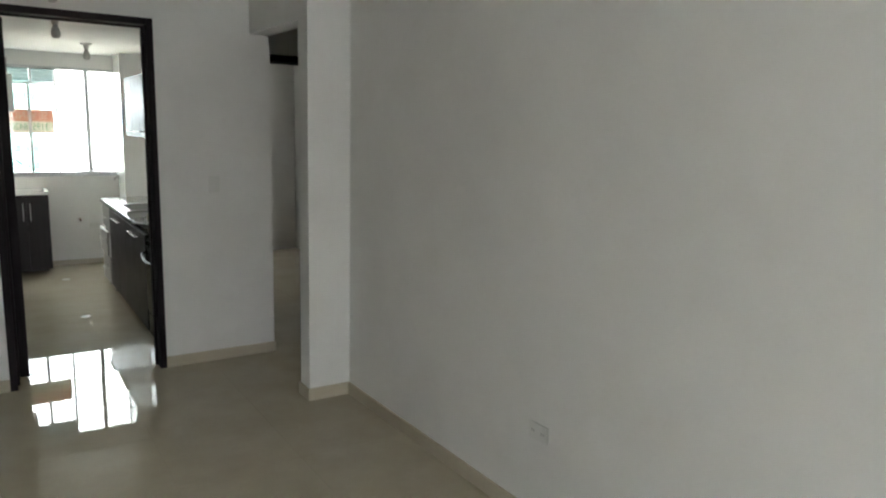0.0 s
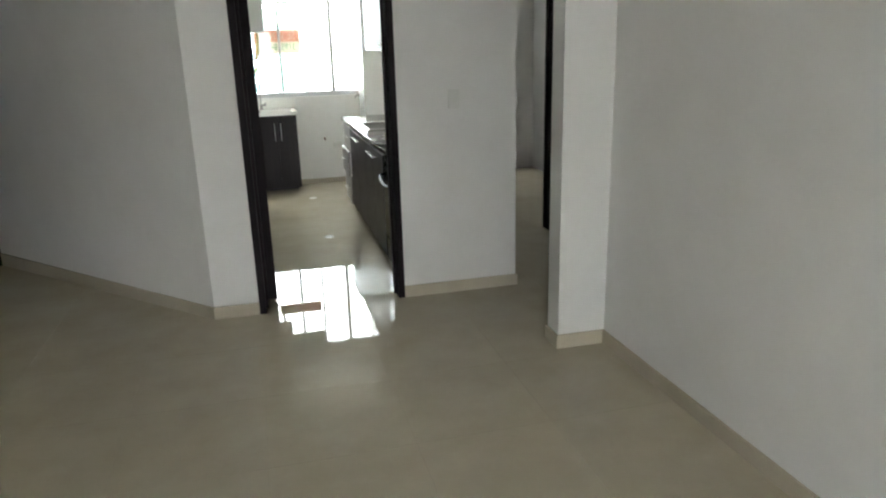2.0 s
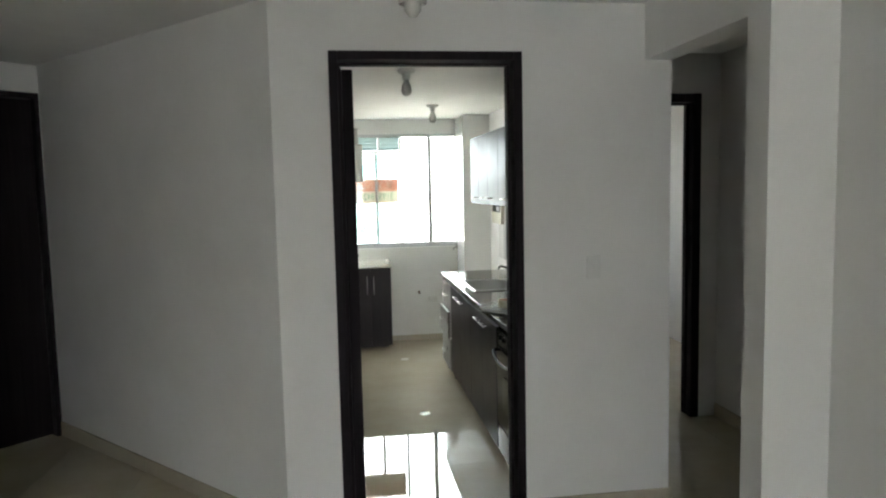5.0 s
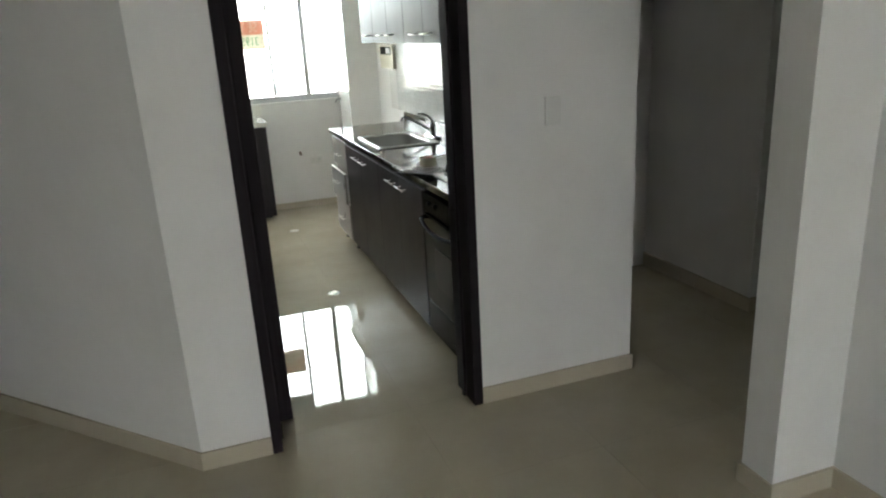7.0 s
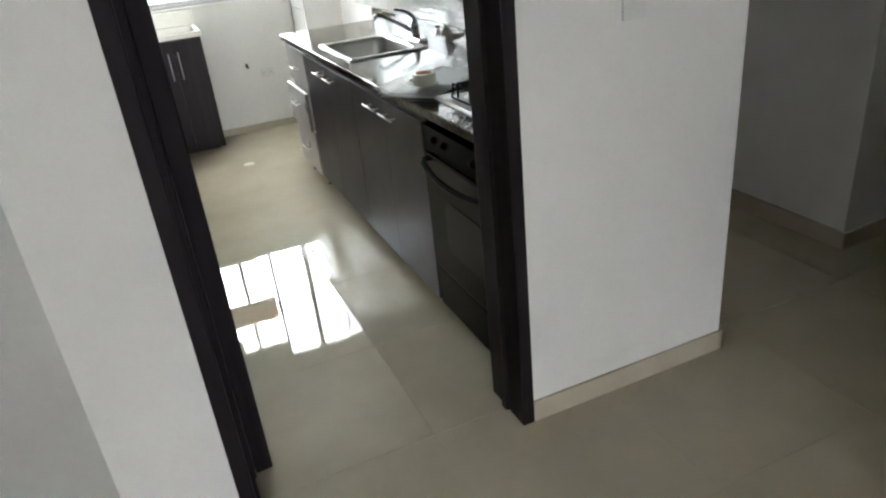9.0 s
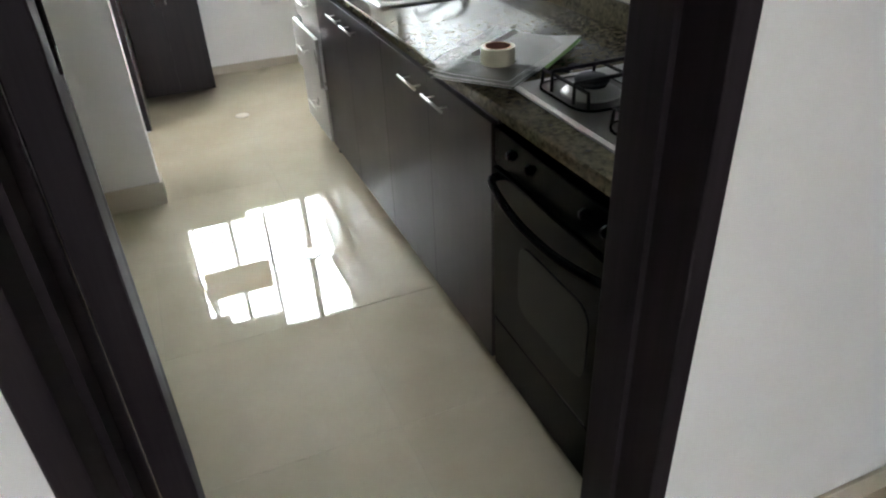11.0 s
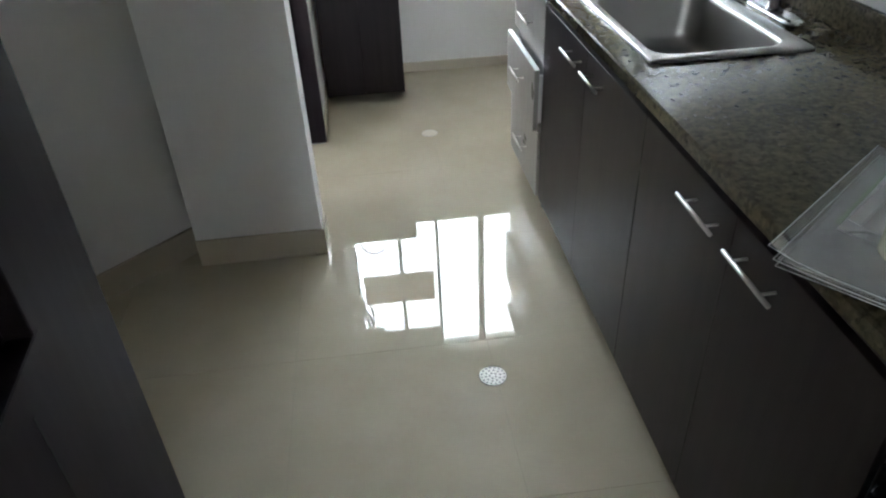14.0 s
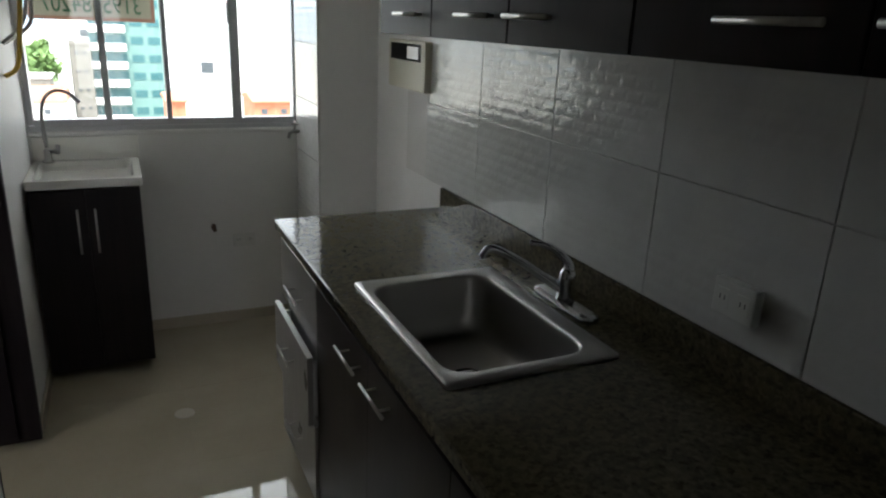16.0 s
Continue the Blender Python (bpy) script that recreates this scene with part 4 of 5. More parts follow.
    for name, rs, mt in (("tape", (0.035, 0.0445, 0.0455, 0.0455, 0.0445, 0.035), M_TAPE), ("core", (0.032, 0.0342, 0.0347, 0.0347, 0.0342, 0.032), M_CARD)):
        bm = bmesh.new()
        zs = (0.0345, 0.0345, 0.0365, 0.077, 0.079, 0.079)
        loops = [[(1.110 + r * math.cos(a), 5.466 + r * math.sin(a), z + zz) for a in (2 * math.pi * j / n for j in range(n))] for r, zz in zip(rs, zs)]
        rings(bm, loops, closed=True)
        bmesh.ops.recalc_face_normals(bm, faces=bm.faces)
        part(name, bm, mt, t)


def wall_cabinets():
    x0, x1, z0, z1 = 1.21, 1.645, 1.515, 2.06
    edges = [4.665, 5.017, 5.37, 5.723, 6.08, 6.44, 6.80, 7.15]
    units = [(edges[0], edges[1], [(edges[0], edges[1], -1)]), (edges[1], edges[3], [(edges[1], edges[2], 1), (edges[2], edges[3], 1)]),
             (edges[3], edges[4], [(edges[3], edges[4], -1)]), (edges[4], edges[6], [(edges[4], edges[5], 1), (edges[5], edges[6], -1)]), (edges[6], edges[7], [(edges[6], edges[7], -1)])]
    for a, b, doors in units:
        c = thing("wall_cabinet", (1.4, (a + b) / 2, z0), "dark wenge laminate wall cabinet over the worktop", "cabinet", "wall cabinets over the worktop")
        part("carcass", box_mesh(x0 + 0.02, a + 0.001, z0, x1, b - 0.001, z1, 0), M_CAB, c)
        for p, q, side in doors:
            d = part("door", box_mesh(x0, p + 0.002, z0, x0 + 0.018, q - 0.002, z1, 0.0015), M_CAB, c)
            e = q - 0.03 if side > 0 else p + 0.03
            bm = bmesh.new()
            bar_handle(bm, (x0 - 0.028, e, z0 + 0.05), (x0 - 0.028, e - side * 0.145, z0 + 0.05), (0.028, 0, 0), 0.0055)
            part("handle", bm, M_HANDLE, d, "satin nickel bar handle", True)


def laundry():
    x0, x1, y0, y1 = 0.152, 0.582, 8.45, KY1 - 0.014
    c = thing("laundry_sink", (0.38, 8.7, 0), "white laundry sink on a dark two-door cabinet under the kitchen window", "laundry sink")
    part("body", box_mesh(x0 + 0.004, y0 + 0.018, 0.002, x1, y1, 0.822, 0.001), M_CAB, c)
    # dark board added in the shaded gap; the cabinet shows no plinth
    part("plinth", box_mesh(x0 + 0.03, y0 + 0.16, -0.055, x1 - 0.03, y1 - 0.02, 0.002, 0), M_KICK, c)
    mid = (x0 + x1) / 2
    for a, b, hx in ((x0 + 0.004, mid - 0.001, mid - 0.034), (mid + 0.001, x1, mid + 0.034)):
        d = part("door", box_mesh(a, y0, 0.002, b, y0 + 0.018, 0.820, 0.0015), M_CAB, c)
        bm = bmesh.new()
        bar_handle(bm, (hx, y0 - 0.028, 0.548), (hx, y0 - 0.028, 0.742), (0, 0.028, 0), 0.0055)
        part("handle", bm, M_HANDLE, d, "satin nickel bar handle", True)
    cx, cy, hx, hy = (x0 + x1) / 2 + 0.005, (y0 + y1) / 2, (x1 - x0) / 2 + 0.008, (y1 - y0) / 2 + 0.004
    bm = bmesh.new()
    z = 0.866
    rings(bm, [rounded(cx, cy, hx - 0.012, hy - 0.012, 0.01, z - 0.042), rounded(cx, cy, hx, hy, 0.012, z - 0.038), rounded(cx, cy, hx, hy, 0.012, z - 0.003), rounded(cx, cy, hx - 0.004, hy - 0.004, 0.012, z),
               rounded(cx, cy + 0.0, hx - 0.03, hy - 0.035, 0.03, z - 0.001), rounded(cx, cy, hx - 0.038, hy - 0.045, 0.03, z - 0.02), rounded(cx, cy, hx - 0.06, hy - 0.08, 0.04, z - 0.16), rounded(cx, cy, 0.03, 0.03, 0.0299, z - 0.165)])
    bmesh.ops.recalc_face_normals(bm, faces=bm.faces)
    part("basin", bm, M_CERAM, c, "white ceramic basin", False)
    part("splashback", box_mesh(0.150, KY1 - 0.011, 0.864, 0.60, KY1 - 0.001, WZ0 - 0.022, 0.002), M_CERAM, c, "white tiled splashback")
    f = thing("laundry_faucet", (0.215, 8.85, 0.866), "steel gooseneck faucet on the laundry sink", "faucet")
    bm = bmesh.new()
    lathe(bm, [(0.024, 0.0005), (0.024, 0.008), (0.014, 0.014), (0.014, 0.055), (0.010, 0.06)], (0.215, 8.85, 0.866), 20)
    part("body", bm, M_STEEL, f, smooth=True)
    bm = bmesh.new()
    tube(bm, arc([(0.215, 8.85, 0.935), (0.212, 8.845, 1.07), (0.230, 8.835, 1.15), (0.275, 8.82, 1.190), (0.325, 8.805, 1.185), (0.365, 8.79, 1.150), (0.372, 8.788, 1.140)], 7), 0.0085, 10)
    part("spout", bm, M_STEEL, f, smooth=True)
    bm = bmesh.new()
    tube(bm, [(0.228, 8.85, 0.915), (0.262, 8.845, 0.918)], 0.007, 8)
    tube(bm, [(0.258, 8.845, 0.905), (0.262, 8.845, 0.945)], 0.010, 8)
    part("tap_lever", bm, M_STEEL, f, smooth=True)


def heater():
    h = thing("gas_water_heater", (0.25, 8.55, 1.7), "white gas water heater on the kitchen wall with hoses below it", "water heater")
    part("casing", box_mesh(KX0 + 0.003, 8.36, 1.72, 0.325, 8.66, 2.10, 0.012, 3), M_PVC, h)
    bm = bmesh.new()
    lathe(bm, [(0.05, 0), (0.05, 0.03), (0.045, 0.035), (0.045, 0.16), (0.05, 0.165), (0.05, 0.175)], (0.245, 8.51, 2.10), 24)
    part("flue", bm, M_STEEL, h, "steel flue collar", True)
    bm = bmesh.new()
    tube(bm, arc([(0.235, 8.42, 1.72), (0.235, 8.42, 1.60), (0.215, 8.44, 1.45), (0.19, 8.46, 1.32), (0.143, 8.46, 1.28)], 6), 0.009, 8)
    part("gas_hose", bm, M_YELLOW, h, "yellow gas hose", True)
    for k, y in enumerate((8.50, 8.58)):
        bm = bmesh.new()
        tube(bm, arc([(0.24, y, 1.72), (0.25, y + 0.01, 1.62), (0.22 + 0.02 * k, y + 0.02, 1.48), (0.143, y + 0.02, 1.40)], 6), 0.008, 8)
        part("water_hose", bm, M_STEEL, h, "braided steel water hose", True)


def plate(name, c, w, h, nrm, label, category, holes=2, raised=True, mt=None, depth=0.009):
    """A wall plate, w wide and h high, centred at c on a wall whose outward direction is nrm."""
    nrm = Vector(nrm)
    rz = math.degrees(math.atan2(nrm.y, nrm.x)) + 90
    t = thing(name, c, label, category, rz=rz)
    m = pose(*c, 0, 0, rz)
    part("cover", box_mesh(-w / 2, -depth, -h / 2, w / 2, -0.0005, h / 2, 0.003, 2, m), mt or M_PVC, t)
    if holes:
        step = w / holes
        for i in range(holes):
            x = -w / 2 + step * (i + 0.5)
            s = part("insert", box_mesh(x - step * 0.32, -depth - 0.002, -h * 0.28, x + step * 0.32, -depth, h * 0.28, 0.001, 1, m), mt or M_PVC, t)
            if category == "socket":
                bm = bmesh.new()
                for dx in (-0.006, 0.006):
                    add_box(bm, x + dx - 0.001, -depth - 0.0028, -0.004, x + dx + 0.001, -depth - 0.002, 0.006, m=m)
                part("slot", bm, M_DARKHOLE, s)
    return t


def small_fittings():
    plate("double_socket", (1.888, 1.706, 0.432), 0.115, 0.072, (-1, -0.0145, 0), "white double socket low on the living room wall", "socket")
    plate("light_switch", (1.335, YD, 1.248), 0.072, 0.115, (0, -1, 0), "white light switch beside the kitchen doorway", "switch", 1)
    plate("double_socket", (1.078, KY1, 0.405), 0.115, 0.07, (0, -1, 0), "white double socket under the kitchen window", "socket")
    plate("surface_socket", (1.648, 6.18, 1.04), 0.105, 0.075, (-1, 0, 0), "white socket in a surface box on the kitchen wall tiles", "socket", depth=0.024)
    # distribution box on the east wall
    b = thing("fuse_box", (1.64, 8.05, 1.37), "beige fuse box with a dark window on the kitchen wall", "fuse box")
    part("case", box_mesh(1.622, 7.80, 1.28, KX1 - 0.0005, 8.20, 1.475, 0.005, 2), M_BEIGE, b)
    part("window", box_mesh(1.6195, 7.84, 1.395, 1.622, 8.17, 1.462, 0.001), M_BGLASS, b, "dark smoked window")
    # steel plate stands in for the pale reflection in the window
    part("reflection_plate", box_mesh(1.617, 7.86, 1.405, 1.6195, 7.98, 1.452, 0.0005), M_STEEL, b)
    # pipe stub
    p = thing("pipe_stub", (0.925, KY1, 0.485), "rusty capped pipe stub in the wall", "pipe")
    bm = bmesh.new()
    tube(bm, [(0.925, KY1 - 0.001, 0.49), (0.922, KY1 - 0.02, 0.485), (0.93, KY1 - 0.028, 0.465)], [0.013, 0.012, 0.009], 10)
    part("stub", bm, M_RUST, p, smooth=True)
    # washing machine tap at the window's corner
    t = thing("wall_tap", (1.34, 8.83, 1.0), "small steel wall tap beside the window", "tap")
    bm = bmesh.new()
    tube(bm, [(1.379, 8.83, 0.985), (1.335, 8.83, 0.985)], 0.010, 10)
    tube(bm, [(1.338, 8.83, 0.985), (1.318, 8.83, 0.975), (1.312, 8.83, 0.95)], 0.008, 10)
    tube(bm, [(1.345, 8.83, 0.99), (1.345, 8.83, 1.02)], 0.006, 8)
    add_box(bm, 1.325, 8.824, 1.018, 1.365, 8.836, 1.026, 0.002)
    part("tap_body", bm, M_STEEL, t, smooth=False)
    p2 = thing("pipe_stub", (1.378, 8.72, 0.84), "dark open pipe end in the duct wall", "pipe")
    bm = bmesh.new()
    tube(bm, [(1.3795, 8.72, 0.84), (1.370, 8.72, 0.84)], [0.013, 0.011], 12)
    part("stub", bm, M_RUST, p2)


def bulb_holder(x, y, z):
    b = thing("ceiling_lamp", (x, y, z), "white porcelain bulb holder with an unlit bulb on the ceiling", "lamp", "bulb holders on the ceiling")
    bm = bmesh.new()
    lathe(bm, [(0.055, 0), (0.055, -0.012), (0.045, -0.018), (0.028, -0.024), (0.025, -0.055), (0.022, -0.06), (0.0, -0.06)], (x, y, z), 28)
    part("holder", bm, M_PVC, b, smooth=True)
    bm = bmesh.new()
    lathe(bm, [(0.014, -0.058), (0.017, -0.075), (0.027, -0.095), (0.032, -0.12), (0.030, -0.14), (0.02, -0.155), (0.0, -0.16)], (x, y, z), 24)
    part("bulb", bm, M_BULB, b, smooth=True)


def pendant(x, y):
    b = thing("ceiling_lamp", (x, y, H), "frosted glass cylinder lamp hanging from the living room ceiling", "lamp")
    bm = bmesh.new()
    lathe(bm, [(0.05, 0), (0.05, -0.02), (0.012, -0.03), (0.007, -0.035), (0.007, -0.125), (0.0, -0.125)], (x, y, H), 20)
    part("stem", bm, M_STEEL, b, smooth=False)
    bm = bmesh.new()
    lathe(bm, [(0.010, -0.125), (0.036, -0.137), (0.041, -0.16), (0.0, -0.16)], (x, y, H), 24)
    part("cap", bm, M_STEEL, b)
    bm = bmesh.new()
    lathe(bm, [(0.041, -0.16), (0.042, -0.325), (0.039, -0.327), (0.037, -0.325), (0.036, -0.175), (0.0, -0.175)], (x, y, H), 28)
    part("shade", bm, M_BULB, b, smooth=True)
    bm = bmesh.new()
    lathe(bm, [(0.012, -0.175), (0.018, -0.235), (0.026, -0.295), (0.025, -0.345), (0.012, -0.362), (0.0, -0.365)], (x, y, H), 24)
    part("bulb", bm, M_BULB, b, smooth=True)


def drains():
    d = thing("floor_drain", (0.665, 6.235, fz(6.235)), "round perforated steel drain in the kitchen floor", "drain")
    bm = bmesh.new()
    lathe(bm, [(0.042, 0.0003), (0.041, 0.002), (0.039, 0.0022), (0.038, 0.0018), (0.0, 0.0018)], (0.665, 6.235, fz(6.235) + 0.001), 32)
    part("rim", bm, M_DULL, d)
    bm = bmesh.new()
    for r, k in ((0.010, 5), (0.022, 10), (0.034, 16)):
        for j in range(k):
            a = 2 * math.pi * j / k + r * 60
            x, y = 0.665 + r * math.cos(a), 6.235 + r * math.sin(a)
            add_box(bm, x - 0.003, y - 0.003, fz(6.235) + 0.0024, x + 0.003, y + 0.003, fz(6.235) + 0.0034)
    part("slots", bm, M_DARKHOLE, d)
    c = thing("drain_cover", (0.665, 7.98, fz(7.98)), "round white plastic cap in the kitchen floor", "drain cover")
    bm = bmesh.new()
    lathe(bm, [(0.040, 0.0005), (0.039, 0.003), (0.0, 0.0035)], (0.665, 7.98, fz(7.98) + 0.001), 28)
    part("cap", bm, M_CAP, c)


# ---- outside ----
GROUND = -24.0


def windows_on(b, x0, x1, y, cols, z_top, floors, w, h, material, storey=2.7, name="window", deep=0.06):
    """Window panes on the front of building b, storey by storey from the top."""
    me, step = None, (x1 - x0) / cols
    for r in range(floors):
        for c in range(cols):
            x, z = x0 + step * (c + 0.5), z_top - storey * (r + 0.5)
            if me is None:
                o = part(name, box_mesh(-w / 2, -deep, -h / 2, w / 2, 0, h / 2, 0), material, b)
                o.matrix_parent_inverse = Matrix()
                me = o.data
            else:
                o = new(name, me)
                o.parent = b
            o.location = (x - b.location.x, y - 0.004 - b.location.y, z - b.location.z)


def block(name, x0, x1, y0, y1, top, material, label, group=""):
    b = thing(name, ((x0 + x1) / 2, (y0 + y1) / 2, GROUND), label, "building", group)
    part("wall", box_mesh(x0, y0, GROUND, x1, y1, top, 0), material, b)
    part("roof", box_mesh(x0 - 0.1, y0 - 0.1, top, x1 + 0.1, y1 + 0.1, top + 0.5, 0), material, b)
    return b


def outside():
    M_GND = painted("city_ground", (0.25, 0.24, 0.21), (0.40, 0.38, 0.34), 0.9)
    structure("ground", box_mesh(-1500, 25, GROUND - 1, 1500, 3000, GROUND, 0), M_GND, "hazy city ground far below")
    M_WHITEW = painted("white_render", (0.60, 0.60, 0.58), (0.74, 0.74, 0.72), 0.8)
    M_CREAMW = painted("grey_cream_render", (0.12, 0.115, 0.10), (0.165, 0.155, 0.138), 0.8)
    M_TEAL, _, _, _ = mat("teal_facade_glass", (0.03, 0.10, 0.11), 0.2)
    M_TEALW = painted("pale_teal_render", (0.085, 0.165, 0.155), (0.11, 0.20, 0.185), 0.6)
    M_WIN, _, _, _ = mat("far_window_glass", (0.06, 0.07, 0.08), 0.15)
    M_ORANGE = painted("orange_roof_tile", (0.30, 0.11, 0.055), (0.40, 0.16, 0.09), 0.8)
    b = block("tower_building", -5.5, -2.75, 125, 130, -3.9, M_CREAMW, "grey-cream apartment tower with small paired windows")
    windows_on(b, -5.2, -3.05, 125, 2, -3.6, 5, 0.5, 0.35, M_WIN)
    block("white_building", -8.1, -5.6, 125.2, 132, -2.6, M_WHITEW, "white blank-walled building beside the cream tower", "white buildings")
    b = block("white_building", -7.6, -2.9, 140, 150, -0.2, M_WHITEW, "white building behind the cream tower", "white buildings")
    windows_on(b, -4.6, -3.0, 140, 1, -1.2, 2, 1.4, 1.2, M_WIN)
    # white and teal block with balconies
    b = block("balcony_building", -2.9, 7.75, 128, 140, 7.0, M_TEALW, "teal apartment tower with rows of white balconies")
    windows_on(b, 2.6, 7.5, 128, 2, 6.3, 9, 1.75, 1.15, M_TEAL)
    windows_on(b, -2.9, 2.3, 128, 3, 6.3, 9, 1.66, 1.5, M_TEAL)
    me = None
    for r in range(9):
        z = 6.3 - 2.7 * (r + 1)
        for x0, x1 in ((-2.9, -0.9), (-0.75, 0.2), (0.3, 2.2)):
            bm = bmesh.new()
            add_box(bm, x0, 126.6, z - 0.15, x1, 127.996, z)
            add_box(bm, x0, 126.6, z, x1, 126.7, z + 0.95)
            part("balcony", bm, M_WHITEW, b)
    b = block("white_building", 8.6, 60, 150, 165, 22, M_WHITEW, "long white apartment building with a single window", "white buildings")
    windows_on(b, 15.4, 17.6, 150, 1, -7.2, 1, 2.3, 2.1, M_WIN, 2.8)
    for x, y, w, t, high in ((-9.2, 100, 7.5, -9.3, 1.6), (7.0, 100, 2.2, -9.3, 0.8), (17.2, 90, 4.6, -8.3, 0.8)):
        b = thing("house", (x, y, GROUND), "low house with an orange tiled roof between taller buildings", "house", "houses below the window")
        part("wall", box_mesh(x - w / 2, y, GROUND, x + w / 2, y + 8, t, 0), M_ORANGE if w < 6 else M_WHITEW, b)
        bm = bmesh.new()
        prism(bm, [(y - 0.5, t), (y + 8.5, t), (y + 8.5, t + 0.2), (y + 4, t + high), (y - 0.5, t + 0.15)], x - w / 2 - 0.3, x + w / 2 + 0.3)
        for v in bm.verts:
            v.co = Vector((v.co.z, v.co.x, v.co.y))
        bmesh.ops.recalc_face_normals(bm, faces=bm.faces)
        part("roof", bm, M_ORANGE, b)
        if w > 4:
            windows_on(b, x - w / 2, x + w / 2, y, 2, t - 0.3, 1, 0.7, 0.6, M_WIN, 1.6)
    b = thing("house", (-9.4, 112, GROUND), "plain grey house below the trees", "house", "houses below the window")
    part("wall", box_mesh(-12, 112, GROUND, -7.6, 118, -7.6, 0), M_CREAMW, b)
    part("roof", box_mesh(-12.2, 111.8, -7.6, -7.4, 118.2, -7.3, 0), M_WHITEW, b)
    # trees: trunk and a crown of leaf clumps
    M_LEAF = painted("foliage", (0.06, 0.12, 0.03), (0.12, 0.20, 0.06), 0.7)
    M_BARK, _, _, _ = mat("bark", (0.12, 0.09, 0.06), 0.9)
    rnd = random.Random(4)
    for x, y, s in ((-10.6, 122, 4.6), (-15.5, 126, 5.0), (-9.0, 138, 4.6)):
        t = thing("tree", (x, y, GROUND), "broad green tree between the buildings", "tree", "trees between the buildings")
        bm = bmesh.new()
        tube(bm, [(x, y, GROUND), (x + 0.2, y, GROUND + 6), (x, y, GROUND + 17)], [0.6, 0.4, 0.2], 8)
        for k in range(4):
            a = k * 1.6
            tube(bm, [(x, y, GROUND + 8 + k), (x + 3 * math.cos(a), y + 3 * math.sin(a), GROUND + 13 + k)], [0.25, 0.08], 6)
        part("trunk", bm, M_BARK, t)
        verts, faces = [], []
        for k in range(1500):
            a, e, r = rnd.uniform(0, 6.283), rnd.uniform(-0.5, 1.4), s * rnd.uniform(0.55, 1.0) * (0.8 + 0.3 * noise.noise(Vector((k * 0.01, x, 0))))
            c = Vector((x + r * math.cos(a) * math.cos(e), y + r * math.sin(a) * math.cos(e), GROUND + 17 + r * 0.85 * math.sin(e)))
            u = Vector((rnd.gauss(0, 1), rnd.gauss(0, 1), rnd.gauss(0, 1))).normalized() * 0.5
            w = u.cross(Vector((rnd.gauss(0, 1), rnd.gauss(0, 1), rnd.gauss(0, 1)))).normalized() * 0.4
            i = len(verts)
            verts += [c - u, c + w, c + u, c - w]
            faces.append((i, i + 1, i + 2, i + 3))
        me = bpy.data.meshes.new("crown")
        me.from_pydata(verts, [], faces)
        me.materials.append(M_LEAF)
        o = new("crown", me)
        o.parent = t
        o.matrix_parent_inverse = t.matrix_world.inverted()
    M_HILL, _, _, _ = mat("far_blue_hill", (0.16, 0.22, 0.28), 1.0)
    bm = bmesh.new()
    k = 60
    row = [(-900 + 1800 * i / k, 900, GROUND + 34 + 9 * noise.noise(Vector((i * 0.21, 2.0, 0)))) for i in range(k + 1)]
    lo = [bm.verts.new((x, y, GROUND)) for x, y, z in row]
    hi = [bm.verts.new((x, y + 200, z)) for x, y, z in row]
    for i in range(k):
        bm.faces.new((lo[i], lo[i + 1], hi[i + 1], hi[i]))
    structure("backdrop", bm, M_HILL, "far blue hills")


walls()
ceilings()
skirtings()
kitchen_window()
kitchen_door()
outside()
worktop()
base_unit(5.30, 6.18, "dark wenge laminate two-door base cabinet beside the oven", [(5.30, 5.7408, 5.555, 5.715), (5.7392, 6.18, 5.765, 5.92)])
base_unit(6.18, 7.115, "dark wenge laminate two-door base cabinet under the kitchen sink", [(6.18, 6.6408, 6.455, 6.61), (6.6392, 7.115, 6.66, 6.82)])
drawer_unit()
oven()
kitchen_sink()
kitchen_faucet()
cooktop()
papers()
wall_cabinets()
laundry()
heater()
sale_sign()
small_fittings()
bulb_holder(0.535, 5.68, HK)
bulb_holder(0.948, 7.58, HK)
pendant(0.335, 3.3)
drains()


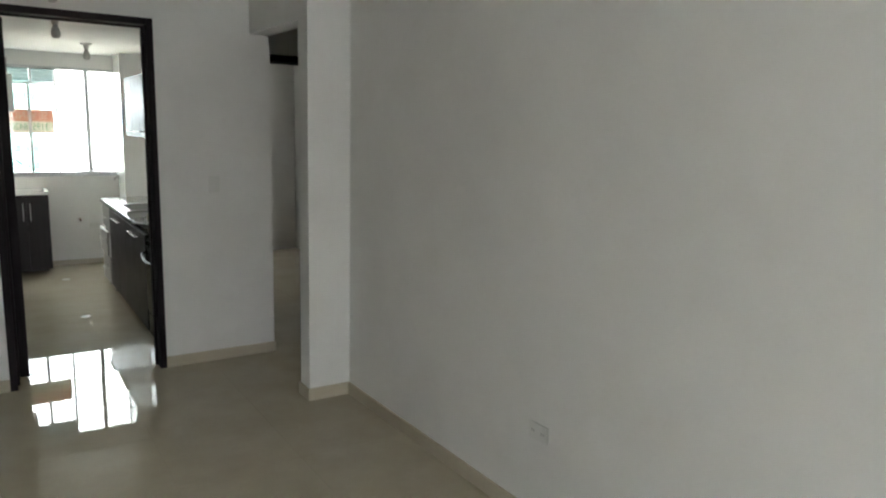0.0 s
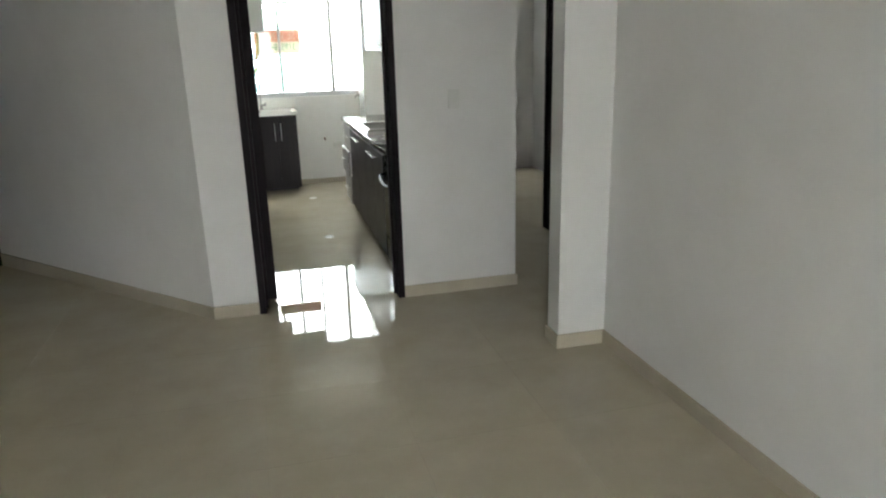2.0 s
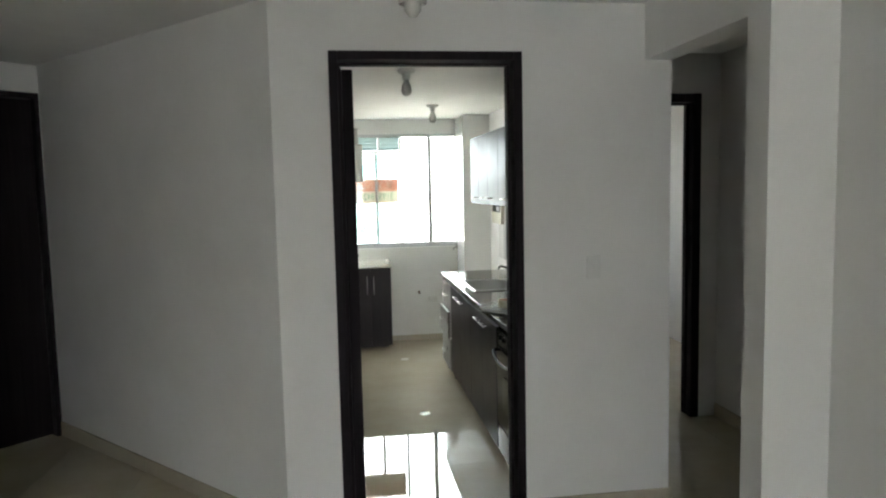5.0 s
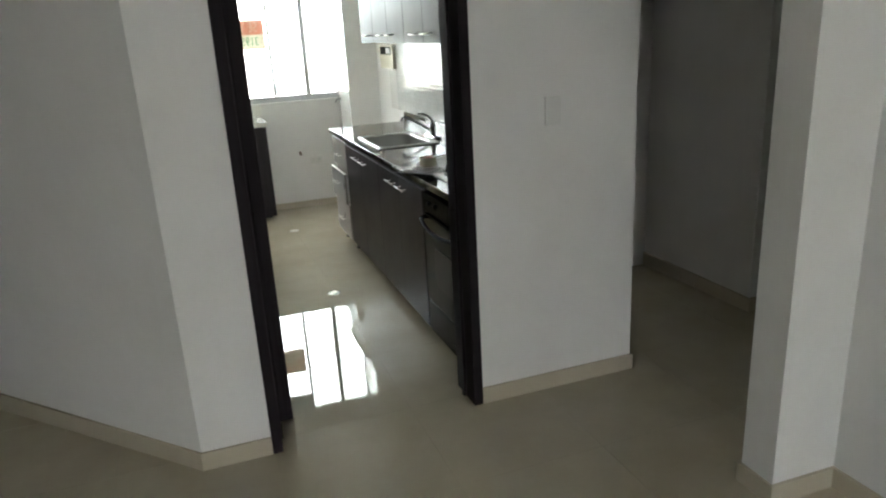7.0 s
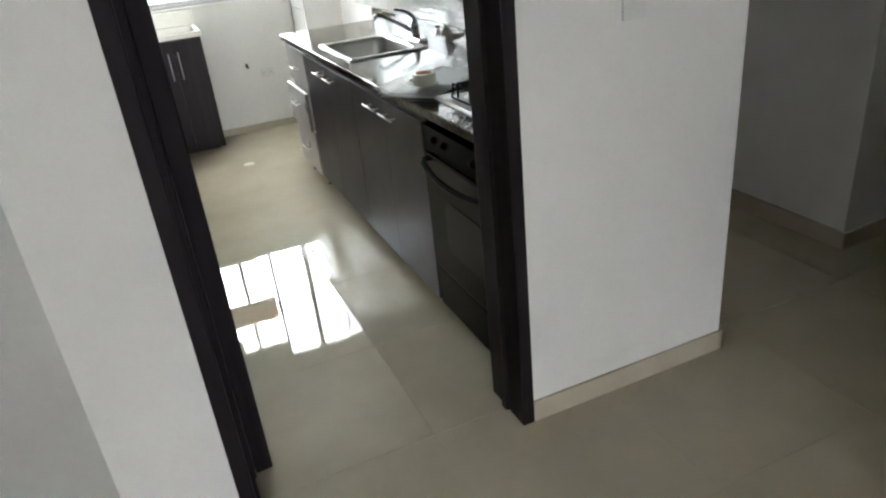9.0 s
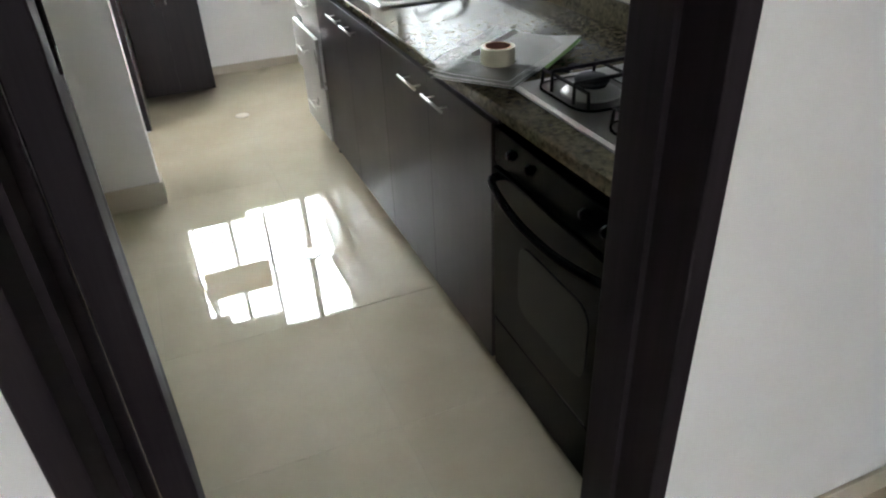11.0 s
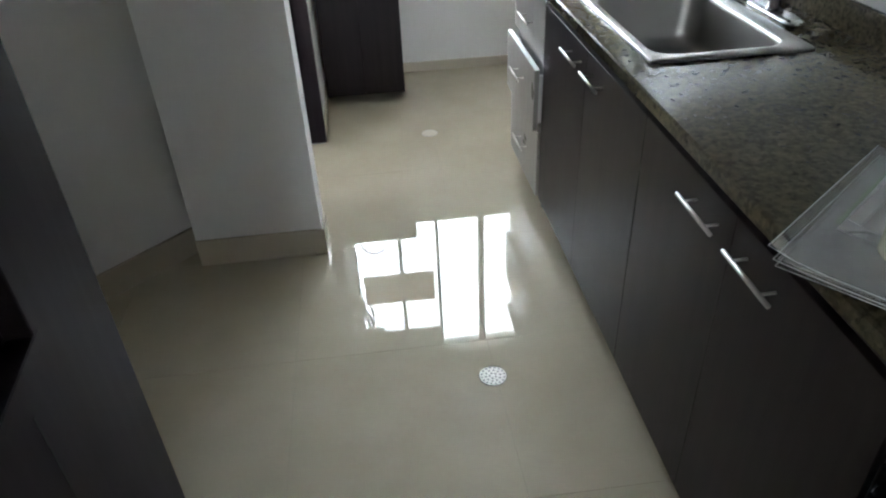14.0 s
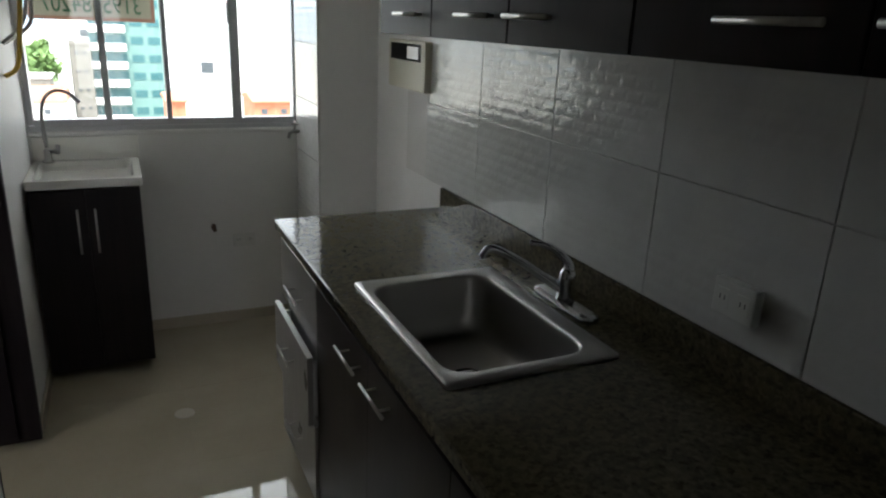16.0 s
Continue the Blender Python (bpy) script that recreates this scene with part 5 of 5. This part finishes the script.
# ---- tiles ----
def wall_tiles():
    """Embossed tiles behind the worktop, 45 cm by 27 cm, and on the duct's side."""
    holder = tagged(new("tile_field"), "embossed white rectangular wall tiles behind the worktop", "wall tiles", kind="structure")
    part("grout", box_mesh(KX1 - 0.004, 4.66, CZ + 0.078, KX1 - 0.0008, 8.05, 1.505, 0), M_TGROUT, holder)
    t, g = 0.0035, 0.0010
    ys = [6.02 + 0.4525 * k for k in range(-3, 5)]
    for z0, z1 in ((CZ + 0.080, 1.243), (1.243, 1.506)):
        for y0, y1 in zip(ys, ys[1:]):
            y0, y1 = max(y0, 4.665), min(y1, 8.05)
            if y1 - y0 > 0.02:
                part("tile", box_mesh(KX1 - 0.0045 - t, y0 + g, z0 + g, KX1 - 0.0042, y1 - g, z1 - g, 0.0015), M_TILE, holder)
    part("grout", box_mesh(1.3765, 8.452, 0.08, 1.3792, KY1 - 0.002, HK - 0.002, 0), M_TGROUT, holder)
    z = 0.08
    while z < HK - 0.01:
        part("tile", box_mesh(1.369, 8.454, z + g, 1.3763, KY1 - 0.004, min(z + 0.27, HK - 0.003) - g, 0.0015), M_TILE, holder)
        z += 0.27


def floor():
    fl = tagged(new("floor"), "polished beige porcelain floor tiles", "floor", kind="structure")
    part("grout_bed", box_mesh(-3.1, YS - 0.1, -0.12, 3.72, YF, -0.0006, 0), M_GROUT, fl)
    bm = bmesh.new()
    prism(bm, [(YF, -0.14), (KY1, -0.14), (KY1, fz(KY1) - 0.001), (YB, fz(YB) - 0.001), (5.8, fz(5.8) - 0.001), (YF, -0.001)], -3.1, 3.72)
    for v in bm.verts:
        v.co = Vector((v.co.z, v.co.x, v.co.y))
    bmesh.ops.recalc_face_normals(bm, faces=bm.faces)
    part("grout_bed", bm, M_GROUT, fl)
    s, g = 0.60, 0.0004
    me = None
    n = 0
    rnd = random.Random(11)
    for i in range(-6, 7):
        for j in range(-17, 6):
            x0, y0 = 0.075 + s * i, 6.40 + s * j
            a, b, c, d = max(x0, -3.1), min(x0 + s, 3.72), max(y0, YS - 0.1), min(y0 + s, KY1)
            if b - a < 0.02 or d - c < 0.02 or n >= 300:
                continue
            full = abs(b - a - s) < 1e-6 and abs(d - c - s) < 1e-6
            if full and me is not None:
                o = new("tile", me)
            else:
                bm = box_mesh(-(b - a) / 2 + g, -(d - c) / 2 + g, -0.01, (b - a) / 2 - g, (d - c) / 2 - g, 0, 0.0003)
                o = part("tile", bm, M_FLOOR)
                if full:
                    me = o.data
            o.location = ((a + b) / 2, (c + d) / 2, fz((c + d) / 2))
            o.rotation_euler.x = -math.atan(slope(c + 0.01)) + rnd.uniform(-0.0003, 0.0003)
            o.rotation_euler.y = rnd.uniform(-0.0003, 0.0003)
            o.parent = fl
            n += 1


wall_tiles()
floor()
